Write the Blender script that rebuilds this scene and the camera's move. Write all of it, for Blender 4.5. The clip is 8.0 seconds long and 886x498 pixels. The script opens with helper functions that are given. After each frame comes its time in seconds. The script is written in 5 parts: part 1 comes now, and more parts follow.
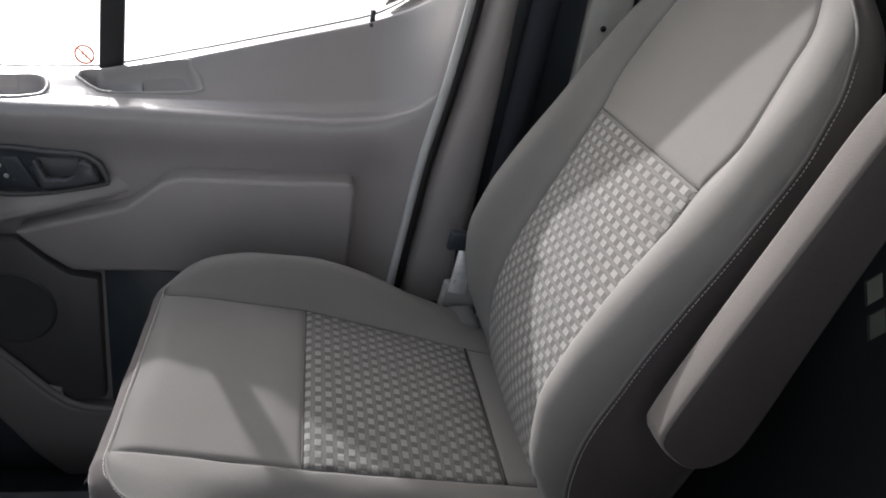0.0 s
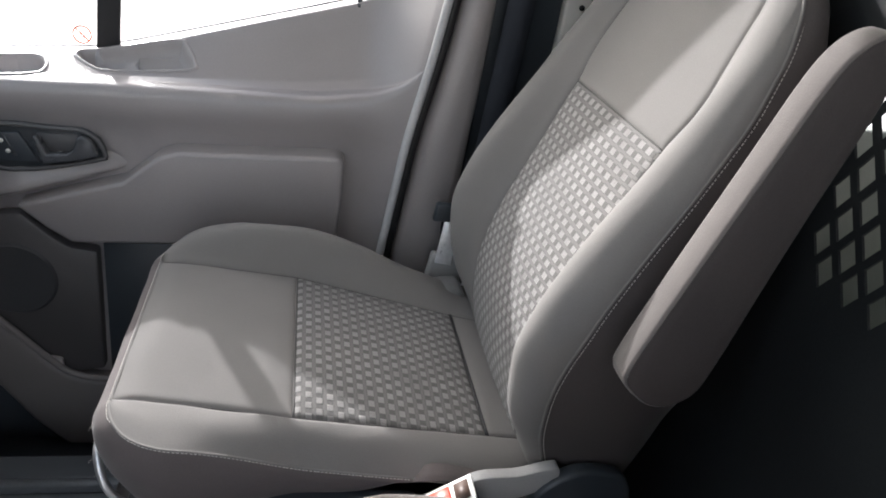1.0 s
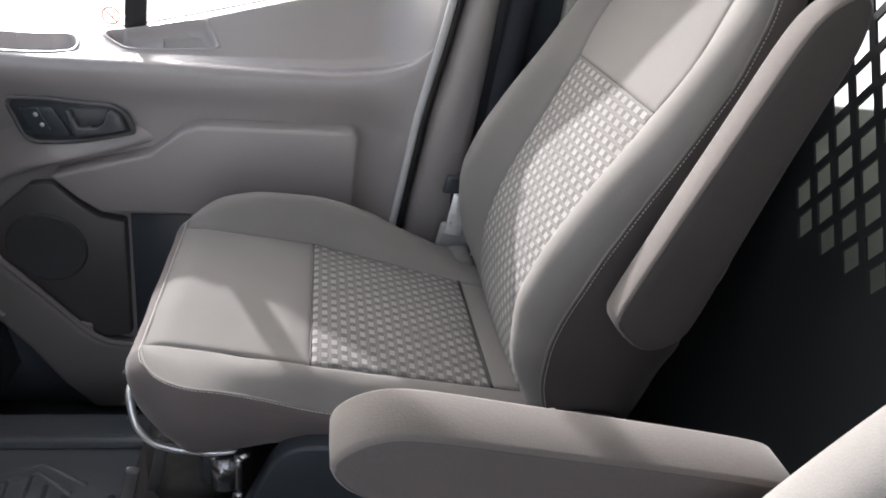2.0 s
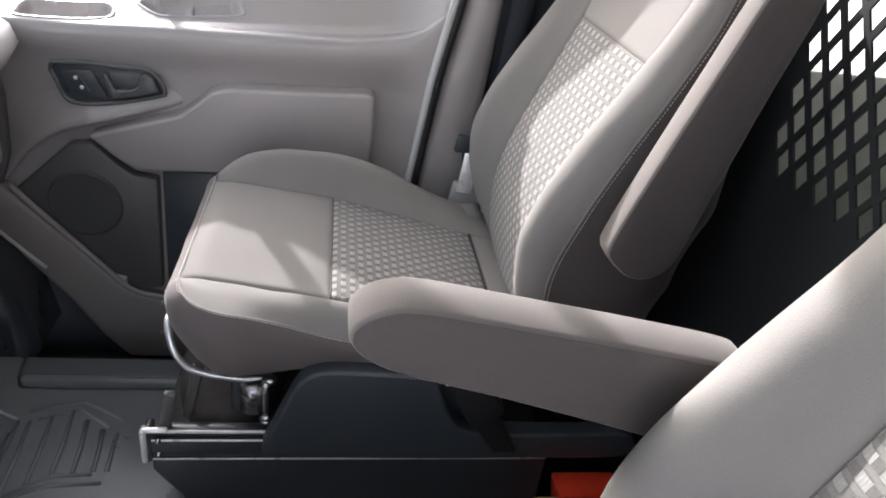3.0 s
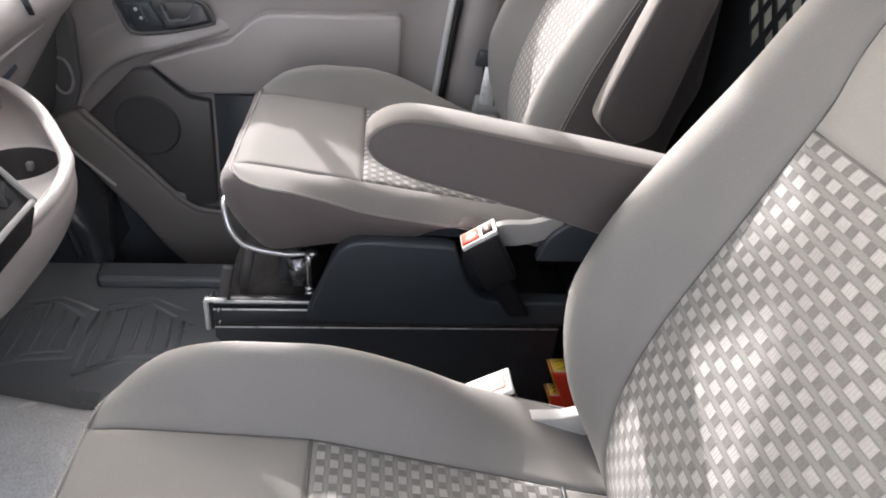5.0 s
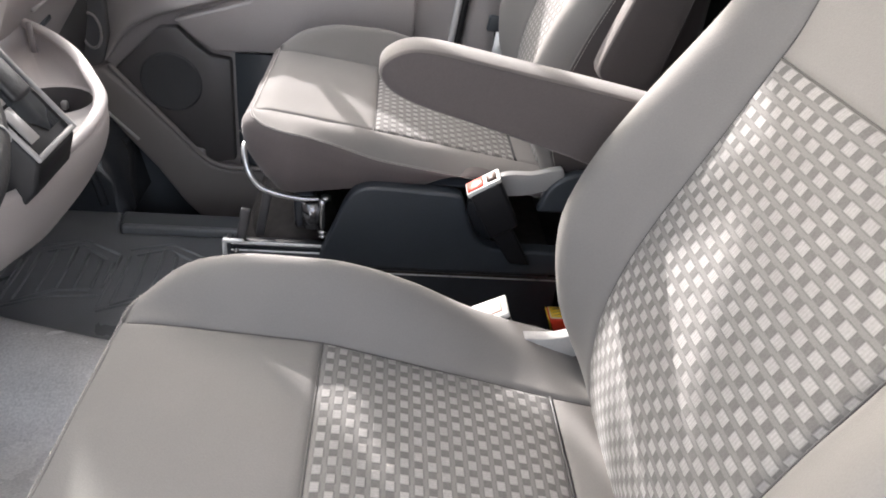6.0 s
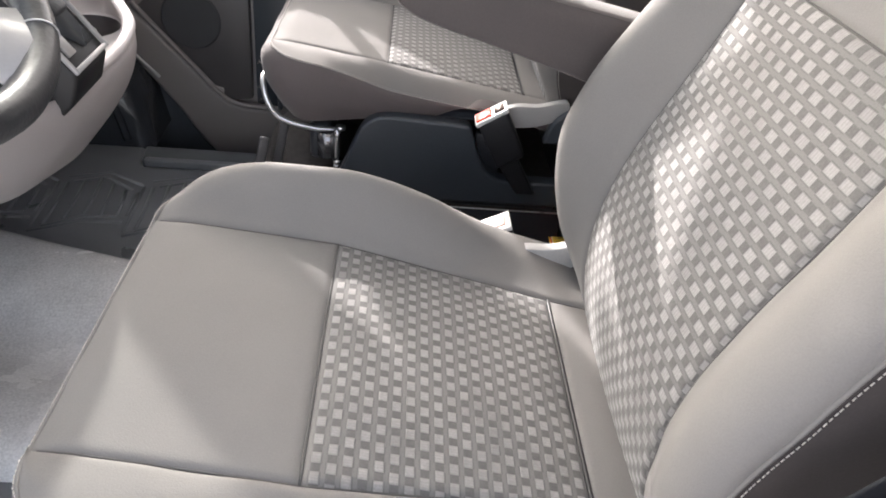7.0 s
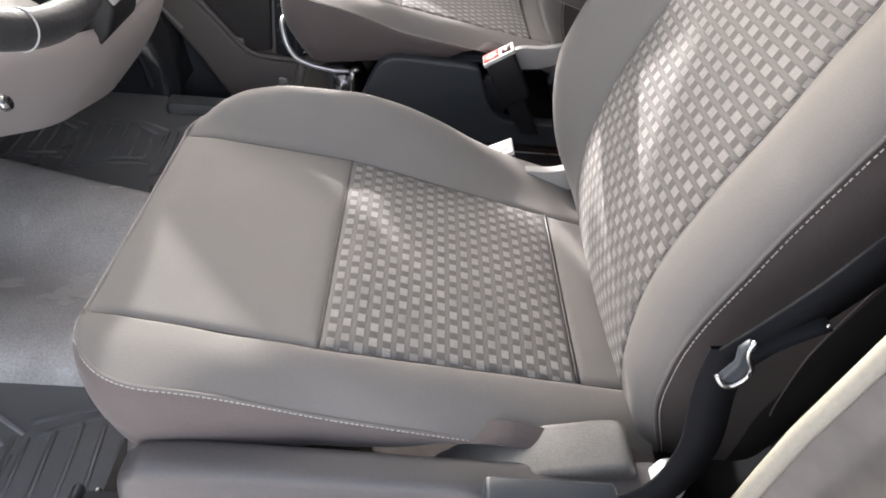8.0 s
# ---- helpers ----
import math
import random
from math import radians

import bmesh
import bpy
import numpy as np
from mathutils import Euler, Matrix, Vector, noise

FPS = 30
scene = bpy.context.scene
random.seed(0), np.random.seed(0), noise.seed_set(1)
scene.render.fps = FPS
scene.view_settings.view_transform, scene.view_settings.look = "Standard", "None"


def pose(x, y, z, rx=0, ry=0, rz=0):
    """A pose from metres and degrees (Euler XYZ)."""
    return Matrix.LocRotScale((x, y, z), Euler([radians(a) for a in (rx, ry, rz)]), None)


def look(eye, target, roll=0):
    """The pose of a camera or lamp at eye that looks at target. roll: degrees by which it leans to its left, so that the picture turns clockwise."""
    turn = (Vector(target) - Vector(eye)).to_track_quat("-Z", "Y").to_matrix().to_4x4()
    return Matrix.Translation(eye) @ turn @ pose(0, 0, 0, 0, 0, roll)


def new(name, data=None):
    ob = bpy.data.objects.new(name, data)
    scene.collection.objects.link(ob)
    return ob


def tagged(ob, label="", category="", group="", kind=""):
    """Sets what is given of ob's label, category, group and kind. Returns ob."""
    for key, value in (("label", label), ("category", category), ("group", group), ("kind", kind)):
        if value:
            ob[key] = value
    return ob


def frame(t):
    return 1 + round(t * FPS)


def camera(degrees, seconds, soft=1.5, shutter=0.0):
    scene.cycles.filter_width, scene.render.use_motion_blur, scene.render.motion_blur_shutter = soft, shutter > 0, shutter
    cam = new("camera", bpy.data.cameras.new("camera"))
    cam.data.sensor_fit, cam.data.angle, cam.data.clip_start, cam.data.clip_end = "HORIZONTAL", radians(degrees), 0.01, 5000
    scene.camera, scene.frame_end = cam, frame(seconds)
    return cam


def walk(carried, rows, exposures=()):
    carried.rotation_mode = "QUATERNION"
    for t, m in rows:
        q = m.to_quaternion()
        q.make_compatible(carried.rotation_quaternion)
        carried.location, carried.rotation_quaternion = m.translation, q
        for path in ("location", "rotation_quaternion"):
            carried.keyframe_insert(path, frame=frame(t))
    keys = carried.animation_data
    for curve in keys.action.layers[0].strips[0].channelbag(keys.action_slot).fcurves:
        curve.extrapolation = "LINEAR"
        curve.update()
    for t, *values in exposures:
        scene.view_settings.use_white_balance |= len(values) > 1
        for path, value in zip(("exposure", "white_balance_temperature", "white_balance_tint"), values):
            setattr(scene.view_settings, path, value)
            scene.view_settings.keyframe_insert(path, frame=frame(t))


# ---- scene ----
cam = camera(63.48, 8.0, soft=1.8)
PATH = [
    (0, -0.0169, -0.3437, 1.0269, 63.07, -7.80, -8.87),
    (0.5, -0.0114, -0.3805, 1.0212, 62.82, -8.03, -9.14),
    (1, -0.0090, -0.4097, 1.0162, 62.68, -7.69, -9.33),
    (1.5, -0.0094, -0.4416, 1.0104, 62.58, -7.49, -8.92),
    (3, -0.0101, -0.5869, 0.9896, 61.00, -6.79, -6.87),
    (3.5, -0.0030, -0.6350, 0.9853, 60.13, -6.32, -6.39),
    (4, -0.0007, -0.6848, 0.9759, 58.61, -4.99, -5.79),
    (5.5, 0.0219, -0.8296, 0.9299, 58.31, -4.22, -3.49),
    (6, 0.0200, -0.8758, 0.9202, 57.37, -4.93, -2.72),
    (6.5, 0.0251, -0.9139, 0.9071, 55.86, -5.29, -2.02),
    (7, 0.0234, -0.9630, 0.9030, 54.32, -5.19, -1.44),
    (7.5, 0.0252, -1.0091, 0.8968, 53.58, -4.88, -0.98),
    (8, 0.0352, -1.0697, 0.8891, 52.19, -4.84, -0.18),
]
EXPOSURES = [(0.0, 1.27, 6200, 12), (0.5, 1.61, 6200, 12), (1.0, 1.73, 6200, 12), (1.7, 1.85, 6250, 13), (3.0, 2.24, 6350, 15), (4.0, 2.38, 6450, 15), (5.5, 2.48, 6500, 15), (7.0, 2.51, 6550, 15), (7.5, 2.50, 6575, 15), (8.0, 2.35, 6600, 16)]
walk(cam, [(t, pose(x, y, z, rx, ry, rz)) for t, x, y, z, rx, ry, rz in PATH], EXPOSURES)
# ---- light ----
SUN_TRAVEL = Vector((0.414 * math.cos(radians(23.5)), -0.910 * math.cos(radians(23.5)), -math.sin(radians(23.5))))
sun = new("sun", bpy.data.lights.new("sun", "SUN"))
sun.data.energy, sun.data.angle, sun.data.color = 1.9, radians(0.8), (1.0, 0.975, 0.94)
sun.matrix_world = look(-10 * SUN_TRAVEL, (0, 0, 0))
world = bpy.data.worlds.new("sky")
scene.world = world
world.use_nodes = True
wn = world.node_tree
sky = wn.nodes.new("ShaderNodeTexSky")
sky.sky_type, sky.sun_disc = "NISHITA", False
sky.air_density, sky.dust_density = 1.0, 4.2
sky.sun_elevation, sky.sun_rotation = radians(23.5), math.atan2(-SUN_TRAVEL.x, -SUN_TRAVEL.y)
haze = wn.nodes.new("ShaderNodeHueSaturation")
haze.inputs["Saturation"].default_value = 0.4
wn.links.new(sky.outputs["Color"], haze.inputs["Color"])
wn.links.new(haze.outputs["Color"], wn.nodes["Background"].inputs["Color"])
wn.nodes["Background"].inputs["Strength"].default_value = 0.15


# ---- materials ----
def material(name, color, rough=0.6, metal=0.0, grain=300.0, bump=0.15, vary=0.12, stain=6.0, spec=0.5, sheen=0.0, coat=0.0):
    m = bpy.data.materials.new(name)
    m.use_nodes = True
    t = m.node_tree
    b = t.nodes["Principled BSDF"]
    co = t.nodes.new("ShaderNodeTexCoord")
    fine, wide = t.nodes.new("ShaderNodeTexNoise"), t.nodes.new("ShaderNodeTexNoise")
    fine.inputs["Scale"].default_value, fine.inputs["Detail"].default_value = grain, 4
    wide.inputs["Scale"].default_value, wide.inputs["Detail"].default_value = stain, 5
    for n in (fine, wide):
        t.links.new(co.outputs["Object"], n.inputs["Vector"])
    add = t.nodes.new("ShaderNodeMath")
    add.operation = "ADD"
    t.links.new(fine.outputs["Fac"], add.inputs[0])
    t.links.new(wide.outputs["Fac"], add.inputs[1])
    r = t.nodes.new("ShaderNodeMapRange")
    r.inputs["From Min"].default_value, r.inputs["From Max"].default_value = 0.6, 1.4
    r.inputs["To Min"].default_value, r.inputs["To Max"].default_value = 1 - vary, 1 + vary
    t.links.new(add.outputs[0], r.inputs["Value"])
    mul = t.nodes.new("ShaderNodeVectorMath")
    mul.operation = "SCALE"
    mul.inputs[0].default_value = color
    t.links.new(r.outputs["Result"], mul.inputs["Scale"])
    t.links.new(mul.outputs["Vector"], b.inputs["Base Color"])
    rr = t.nodes.new("ShaderNodeMapRange")
    rr.inputs["From Min"].default_value, rr.inputs["From Max"].default_value = 0.1, 0.9
    rr.inputs["To Min"].default_value, rr.inputs["To Max"].default_value = max(rough - 0.08, 0.02), min(rough + 0.08, 1)
    t.links.new(wide.outputs["Fac"], rr.inputs["Value"])
    t.links.new(rr.outputs["Result"], b.inputs["Roughness"])
    b.inputs["Metallic"].default_value = metal
    b.inputs["Specular IOR Level"].default_value = spec
    b.inputs["Sheen Weight"].default_value = sheen
    b.inputs["Sheen Roughness"].default_value = 0.4
    b.inputs["Coat Weight"].default_value = coat
    bp = t.nodes.new("ShaderNodeBump")
    bp.inputs["Strength"].default_value, bp.inputs["Distance"].default_value = bump, 0.001
    t.links.new(fine.outputs["Fac"], bp.inputs["Height"])
    t.links.new(bp.outputs["Normal"], b.inputs["Normal"])
    return m


def woven(name, ground, light, dark, pitch_u=0.0193, pitch_v=0.0141):
    """Seat cloth: staggered rows of light woven blocks with dark gaps, laid out in metres on the UV map."""
    m = material(name, ground, 0.85, grain=900, bump=0.3, vary=0.14, sheen=0.15, spec=0.2)
    t = m.node_tree
    b = t.nodes["Principled BSDF"]

    def op(kind, a, c=None):
        n = t.nodes.new("ShaderNodeMath")
        n.operation = kind
        for i, v in enumerate((a, c)):
            if v is None:
                continue
            if isinstance(v, (int, float)):
                n.inputs[i].default_value = v
            else:
                t.links.new(v, n.inputs[i])
        return n.outputs[0]

    uv = t.nodes.new("ShaderNodeUVMap")
    uv.uv_map = "cloth"
    sep = t.nodes.new("ShaderNodeSeparateXYZ")
    t.links.new(uv.outputs["UV"], sep.inputs[0])
    u, v = op("DIVIDE", sep.outputs["X"], pitch_u), op("DIVIDE", sep.outputs["Y"], pitch_v)
    col = op("FLOOR", v)
    fv = op("ABSOLUTE", op("SUBTRACT", op("FRACT", v), 0.5))
    fu = op("ABSOLUTE", op("SUBTRACT", op("FRACT", op("ADD", u, op("MULTIPLY", col, 0.5))), 0.5))

    def soft(x, edge, width):
        n = t.nodes.new("ShaderNodeMapRange")
        n.interpolation_type = "SMOOTHSTEP"
        n.inputs["From Min"].default_value, n.inputs["From Max"].default_value = edge - width, edge + width
        n.inputs["To Min"].default_value, n.inputs["To Max"].default_value = 1, 0
        t.links.new(x, n.inputs["Value"])
        return n.outputs["Result"]

    strip = soft(fv, 0.305, 0.05)
    ply = op("ADD", 0.90, op("MULTIPLY", op("COSINE", op("MULTIPLY", fu, 44.0)), 0.10))
    block = op("MULTIPLY", op("MULTIPLY", strip, ply), soft(fu, 0.272, 0.045))
    rest = op("MULTIPLY", op("SUBTRACT", 1.0, soft(fu, 0.33, 0.03)), 0.72)
    edge = op("MULTIPLY", op("SUBTRACT", soft(fu, 0.36, 0.03), soft(fu, 0.29, 0.03)), 0.9)
    rim = op("MULTIPLY", op("MULTIPLY", op("SUBTRACT", soft(fv, 0.40, 0.03), soft(fv, 0.33, 0.03)), soft(fu, 0.30, 0.04)), 0.6)
    gap = op("MAXIMUM", rim, op("MULTIPLY", strip, op("MAXIMUM", rest, edge)))
    thread = t.nodes.new("ShaderNodeTexNoise")
    thread.inputs["Scale"].default_value, thread.inputs["Detail"].default_value = 420, 3
    co = t.nodes.new("ShaderNodeTexCoord")
    t.links.new(co.outputs["Object"], thread.inputs["Vector"])
    rub = t.nodes.new("ShaderNodeTexNoise")
    rub.inputs["Scale"].default_value, rub.inputs["Detail"].default_value = 14, 4
    t.links.new(co.outputs["Object"], rub.inputs["Vector"])
    worn = op("MINIMUM", op("MAXIMUM", op("SUBTRACT", op("MULTIPLY", rub.outputs["Fac"], 2.6), 0.45), 0.35), 1.0)
    base = b.inputs["Base Color"].links[0].from_socket
    mixed = base
    for fac, color in ((op("MULTIPLY", gap, op("ADD", 0.35, thread.outputs["Fac"])), dark), (op("MULTIPLY", op("MULTIPLY", block, worn), op("ADD", 0.4, thread.outputs["Fac"])), light)):
        n = t.nodes.new("ShaderNodeMix")
        n.data_type = "RGBA"
        t.links.new(op("MINIMUM", fac, 1.0), n.inputs["Factor"])
        t.links.new(mixed, n.inputs["A"])
        n.inputs["B"].default_value = (*color, 1)
        mixed = n.outputs["Result"]
    t.links.new(mixed, b.inputs["Base Color"])
    bp = t.nodes.new("ShaderNodeBump")
    bp.inputs["Strength"].default_value, bp.inputs["Distance"].default_value = 0.6, 0.0012
    t.links.new(op("ADD", block, op("MULTIPLY", thread.outputs["Fac"], 0.4)), bp.inputs["Height"])
    t.links.new(bp.outputs["Normal"], b.inputs["Normal"])
    return m


CLOTH = material("seat_cloth_grey", (0.216, 0.2055, 0.196), 0.88, grain=700, bump=0.25, vary=0.08, stain=9, sheen=0.08, spec=0.15)
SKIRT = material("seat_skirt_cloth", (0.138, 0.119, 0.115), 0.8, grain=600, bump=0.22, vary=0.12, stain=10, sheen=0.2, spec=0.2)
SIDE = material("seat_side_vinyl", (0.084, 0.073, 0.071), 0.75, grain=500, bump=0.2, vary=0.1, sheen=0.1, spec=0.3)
BACK_SHELL = material("backrest_shell_vinyl", (0.026, 0.025, 0.026), 0.75, grain=400, bump=0.15, spec=0.25)
WEAVE = woven("seat_weave", (0.186, 0.179, 0.171), (0.338, 0.327, 0.313), (0.104, 0.100, 0.096))
THREAD = material("stitch_thread", (0.55, 0.52, 0.48), 0.8, vary=0.2)
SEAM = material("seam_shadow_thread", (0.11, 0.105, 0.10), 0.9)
ARM = material("armrest_cloth", (0.140, 0.126, 0.119), 0.8, grain=600, bump=0.25, vary=0.1, stain=11, sheen=0.25, spec=0.2)
TRIM = material("door_trim_plastic", (0.298, 0.274, 0.269), 0.36, grain=420, bump=0.05, vary=0.07, stain=4, spec=1.0)
TRIM_LOW = material("lower_door_plastic", (0.215, 0.195, 0.189), 0.46, grain=420, bump=0.05, vary=0.06, stain=4)
TRIM_MID = material("speaker_field_plastic", (0.088, 0.082, 0.083), 0.45, grain=420, bump=0.25, vary=0.08, stain=4)
SHIELD = material("grey_shield_plastic", (0.10, 0.096, 0.098), 0.36, grain=380, bump=0.06, vary=0.1)
SHIELD_TOP = material("worn_grey_plastic", (0.20, 0.196, 0.192), 0.33, grain=420, bump=0.25, vary=0.2, stain=30)
TRIM_LIGHT = material("dash_trim_plastic", (0.50, 0.462, 0.452), 0.46, grain=420, bump=0.04, vary=0.06, stain=4, spec=0.75)
TRIM_DARK = material("dark_trim_plastic", (0.105, 0.103, 0.105), 0.55, grain=420, bump=0.08, vary=0.12)
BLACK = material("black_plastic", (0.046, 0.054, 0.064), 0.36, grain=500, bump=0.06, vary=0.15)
GLOSS = material("black_gloss_plastic", (0.055, 0.061, 0.068), 0.28, grain=60, bump=0.03)
PAINT = material("black_painted_steel", (0.046, 0.050, 0.058), 0.34, grain=200, bump=0.08, coat=0.15)
MAT = material("rubber_floor_mat", (0.175, 0.184, 0.196), 0.30, spec=0.85, grain=350, bump=0.12, vary=0.18, stain=5)
STEEL = material("bright_steel", (0.55, 0.55, 0.55), 0.25, metal=1.0, grain=80, bump=0.05)
WHITE = material("white_painted_metal", (0.70, 0.69, 0.66), 0.4, grain=90, bump=0.05, vary=0.05)
RUBBER = material("black_rubber_seal", (0.015, 0.015, 0.016), 0.5, bump=0.1)
SEAL = material("grey_door_seal", (0.50, 0.50, 0.505), 0.5, bump=0.1)
BELT_NAVY = material("navy_belt_webbing", (0.030, 0.034, 0.044), 0.75, grain=900, bump=0.5, vary=0.2, spec=0.3)
BELT = material("seat_belt_webbing", (0.012, 0.013, 0.016), 0.85, grain=900, bump=0.5, vary=0.2, spec=0.15)
RED = material("red_plastic", (0.82, 0.062, 0.026), 0.4, vary=0.08)
PALE_TAG = material("pale_tag_plastic", (0.72, 0.64, 0.42), 0.5)
YELLOW = material("yellow_sticker", (0.85, 0.55, 0.04), 0.5)
LEATHER = material("black_leather_rim", (0.030, 0.031, 0.034), 0.42, coat=0.15, grain=230, bump=0.45, vary=0.15)
CARGO = material("cargo_lining", (0.23, 0.245, 0.225), 0.7, vary=0.15)
RECLINER = material("pale_recliner_plastic", (0.40, 0.395, 0.385), 0.36, grain=350, bump=0.3, vary=0.08)
TUNNEL = material("vinyl_tunnel_cover", (0.70, 0.70, 0.69), 0.26, grain=260, bump=0.10, vary=0.30, stain=9, spec=0.7)
# Bright metal for painted rail glints, also scuffed hinge plate and belt steel.
GLINT_WORN = material("glint_and_worn_metal", (0.90, 0.90, 0.90), 0.3, metal=0.3, grain=120, bump=0.1, vary=0.15, stain=40)
SATIN = material("satin_silver_plastic", (0.40, 0.39, 0.385), 0.35, grain=300, bump=0.05, vary=0.05)
CONCRETE = material("pale_concrete", (0.66, 0.64, 0.61), 0.5, grain=30, vary=0.12, stain=0.4)
HEADLINER = material("headliner_cloth", (0.60, 0.585, 0.56), 0.9, grain=600, vary=0.05)


def pane_material(name, tint, gloss):
    m = bpy.data.materials.new(name)
    m.use_nodes = True
    t = m.node_tree
    t.nodes.remove(t.nodes["Principled BSDF"])
    clear, shine, mix = t.nodes.new("ShaderNodeBsdfTransparent"), t.nodes.new("ShaderNodeBsdfGlossy"), t.nodes.new("ShaderNodeMixShader")
    clear.inputs["Color"].default_value = (*tint, 1)
    shine.inputs["Roughness"].default_value = 0.02
    mix.inputs["Fac"].default_value = gloss
    t.links.new(clear.outputs[0], mix.inputs[1])
    t.links.new(shine.outputs[0], mix.inputs[2])
    t.links.new(mix.outputs[0], t.nodes["Material Output"].inputs["Surface"])
    return m


GLASS = pane_material("window_glass", (1.0, 1.0, 1.0), 0.05)
TINTED = pane_material("tinted_windscreen_glass", (0.88, 0.90, 0.88), 0.06)


# ---- mesh helpers ----
def part(name, bm, mat, parent, label="", smooth=True):
    me = bm
    if isinstance(bm, bmesh.types.BMesh):
        me = bpy.data.meshes.new(name)
        bm.to_mesh(me)
        bm.free()
    return shell(name, me, mat, parent, label, smooth)


def shell(name, me, mat, parent, label="", smooth=True):
    ob = new(name, me)
    if mat:
        me.materials.append(mat)
    if smooth:
        me.polygons.foreach_set("use_smooth", [True] * len(me.polygons))
    ob.parent = parent
    if label:
        ob["label"] = label
    return ob


def thing(name, label, category, kind="", at=(0, 0, 0), group=""):
    ob = new(name)
    ob.empty_display_size = 0.05
    ob.matrix_world = pose(*at)
    return tagged(ob, label, category, group, kind)


def grid(rows, flip=False, uv=None, loop=False):
    """A mesh over rows of points; uv: rows of (u, v)."""
    n, m = len(rows), len(rows[0])
    verts = [tuple(p) for r in rows for p in r]
    faces, corner = [], []
    for i in range(n - 1):
        for j in range(m if loop else m - 1):
            k = (j + 1) % m
            f = [i * m + j, i * m + k, (i + 1) * m + k, (i + 1) * m + j]
            faces.append(f[::-1] if flip else f)
    me = bpy.data.meshes.new("grid")
    me.from_pydata(verts, [], faces)
    if uv:
        flat = [p for r in uv for p in r]
        layer = me.uv_layers.new(name="cloth")
        for lp in me.loops:
            layer.data[lp.index].uv = flat[lp.vertex_index]
    return me


def table(pairs, soft=0.02):
    """A smoothed curve through (x, y) pairs."""
    xs, ys = zip(*pairs)
    k = np.linspace(-soft, soft, 9)
    return lambda x: float(np.interp(x + k, xs, ys).mean())


def spread(a, b, n):
    """n + 1 values from a to b, dense at both ends."""
    return [a + (b - a) * (1 - math.cos(math.pi * i / n)) / 2 for i in range(n + 1)]


def tube(points, radius, sides=8, closed=False, flat=1.0):
    pts = [Vector(p) for p in points]
    rows, n = [], len(pts)
    up = Vector((0, 0, 1))
    for i, p in enumerate(pts):
        d = (pts[(i + 1) % n] - pts[i - 1]) if closed else (pts[min(i + 1, n - 1)] - pts[max(i - 1, 0)])
        d.normalize()
        s = d.cross(up)
        s = s.normalized() if s.length > 1e-4 else Vector((1, 0, 0))
        w = s.cross(d).normalized()
        r = radius(i / (n - 1)) if callable(radius) else radius
        rows.append([p + s * (r * math.cos(a)) + w * (r * flat * math.sin(a)) for a in (2 * math.pi * k / sides for k in range(sides))])
    if closed:
        rows.append(rows[0])
        return grid(rows, loop=True)
    me = grid(rows, loop=True)
    bm = bmesh.new()
    bm.from_mesh(me)
    bm.verts.ensure_lookup_table()
    for ring in (range(sides), range((n - 1) * sides, n * sides)):
        bm.faces.new([bm.verts[k] for k in ring])
    bmesh.ops.recalc_face_normals(bm, faces=bm.faces)
    bm.to_mesh(me)
    bm.free()
    return me


def smooth_path(points, n=8):
    """Catmull-Rom through the points."""
    p = [Vector(q) for q in points]
    p = [2 * p[0] - p[1]] + p + [2 * p[-1] - p[-2]]
    out = []
    for i in range(1, len(p) - 2):
        for k in range(n):
            t = k / n
            a, b, c, d = p[i - 1:i + 3]
            out.append(0.5 * (2 * b + (c - a) * t + (2 * a - 5 * b + 4 * c - d) * t * t + (3 * b - a - 3 * c + d) * t ** 3))
    return out + [p[-2]]


def slab(outline, y0, y1, bevel=0.004, seg=3, axis="y"):
    """A plate: an outline in (x, z) pulled from y0 to y1 with rounded edges; axis x: outline in (y, z); axis z: outline in (x, y)."""
    bm = bmesh.new()
    put = {"y": lambda a, b, c: (a, c, b), "x": lambda a, b, c: (c, a, b), "z": lambda a, b, c: (a, b, c)}[axis]
    vs = [bm.verts.new(put(a, b, y0)) for a, b in outline]
    f = bm.faces.new(vs)
    ext = bmesh.ops.extrude_face_region(bm, geom=[f])
    d = put(0, 0, y1 - y0)
    bmesh.ops.translate(bm, vec=d, verts=[v for v in ext["geom"] if isinstance(v, bmesh.types.BMVert)])
    bmesh.ops.recalc_face_normals(bm, faces=bm.faces)
    if bevel:
        bmesh.ops.bevel(bm, geom=[e for e in bm.edges if len(e.link_faces) == 2 and e.calc_face_angle() > 0.5], offset=bevel, segments=seg, profile=0.5, affect="EDGES", clamp_overlap=True)
    bmesh.ops.triangulate(bm, faces=[g for g in bm.faces if len(g.verts) > 4])
    return bm


def box(x0, x1, y0, y1, z0, z1, bevel=0.004):
    return slab([(x0, z0), (x1, z0), (x1, z1), (x0, z1)], y0, y1, bevel, 2)


def flatten(ob, angle=35):
    """Smooth shading with crisp edges past the angle."""
    ob.data.set_sharp_from_angle(angle=radians(angle))
    return ob


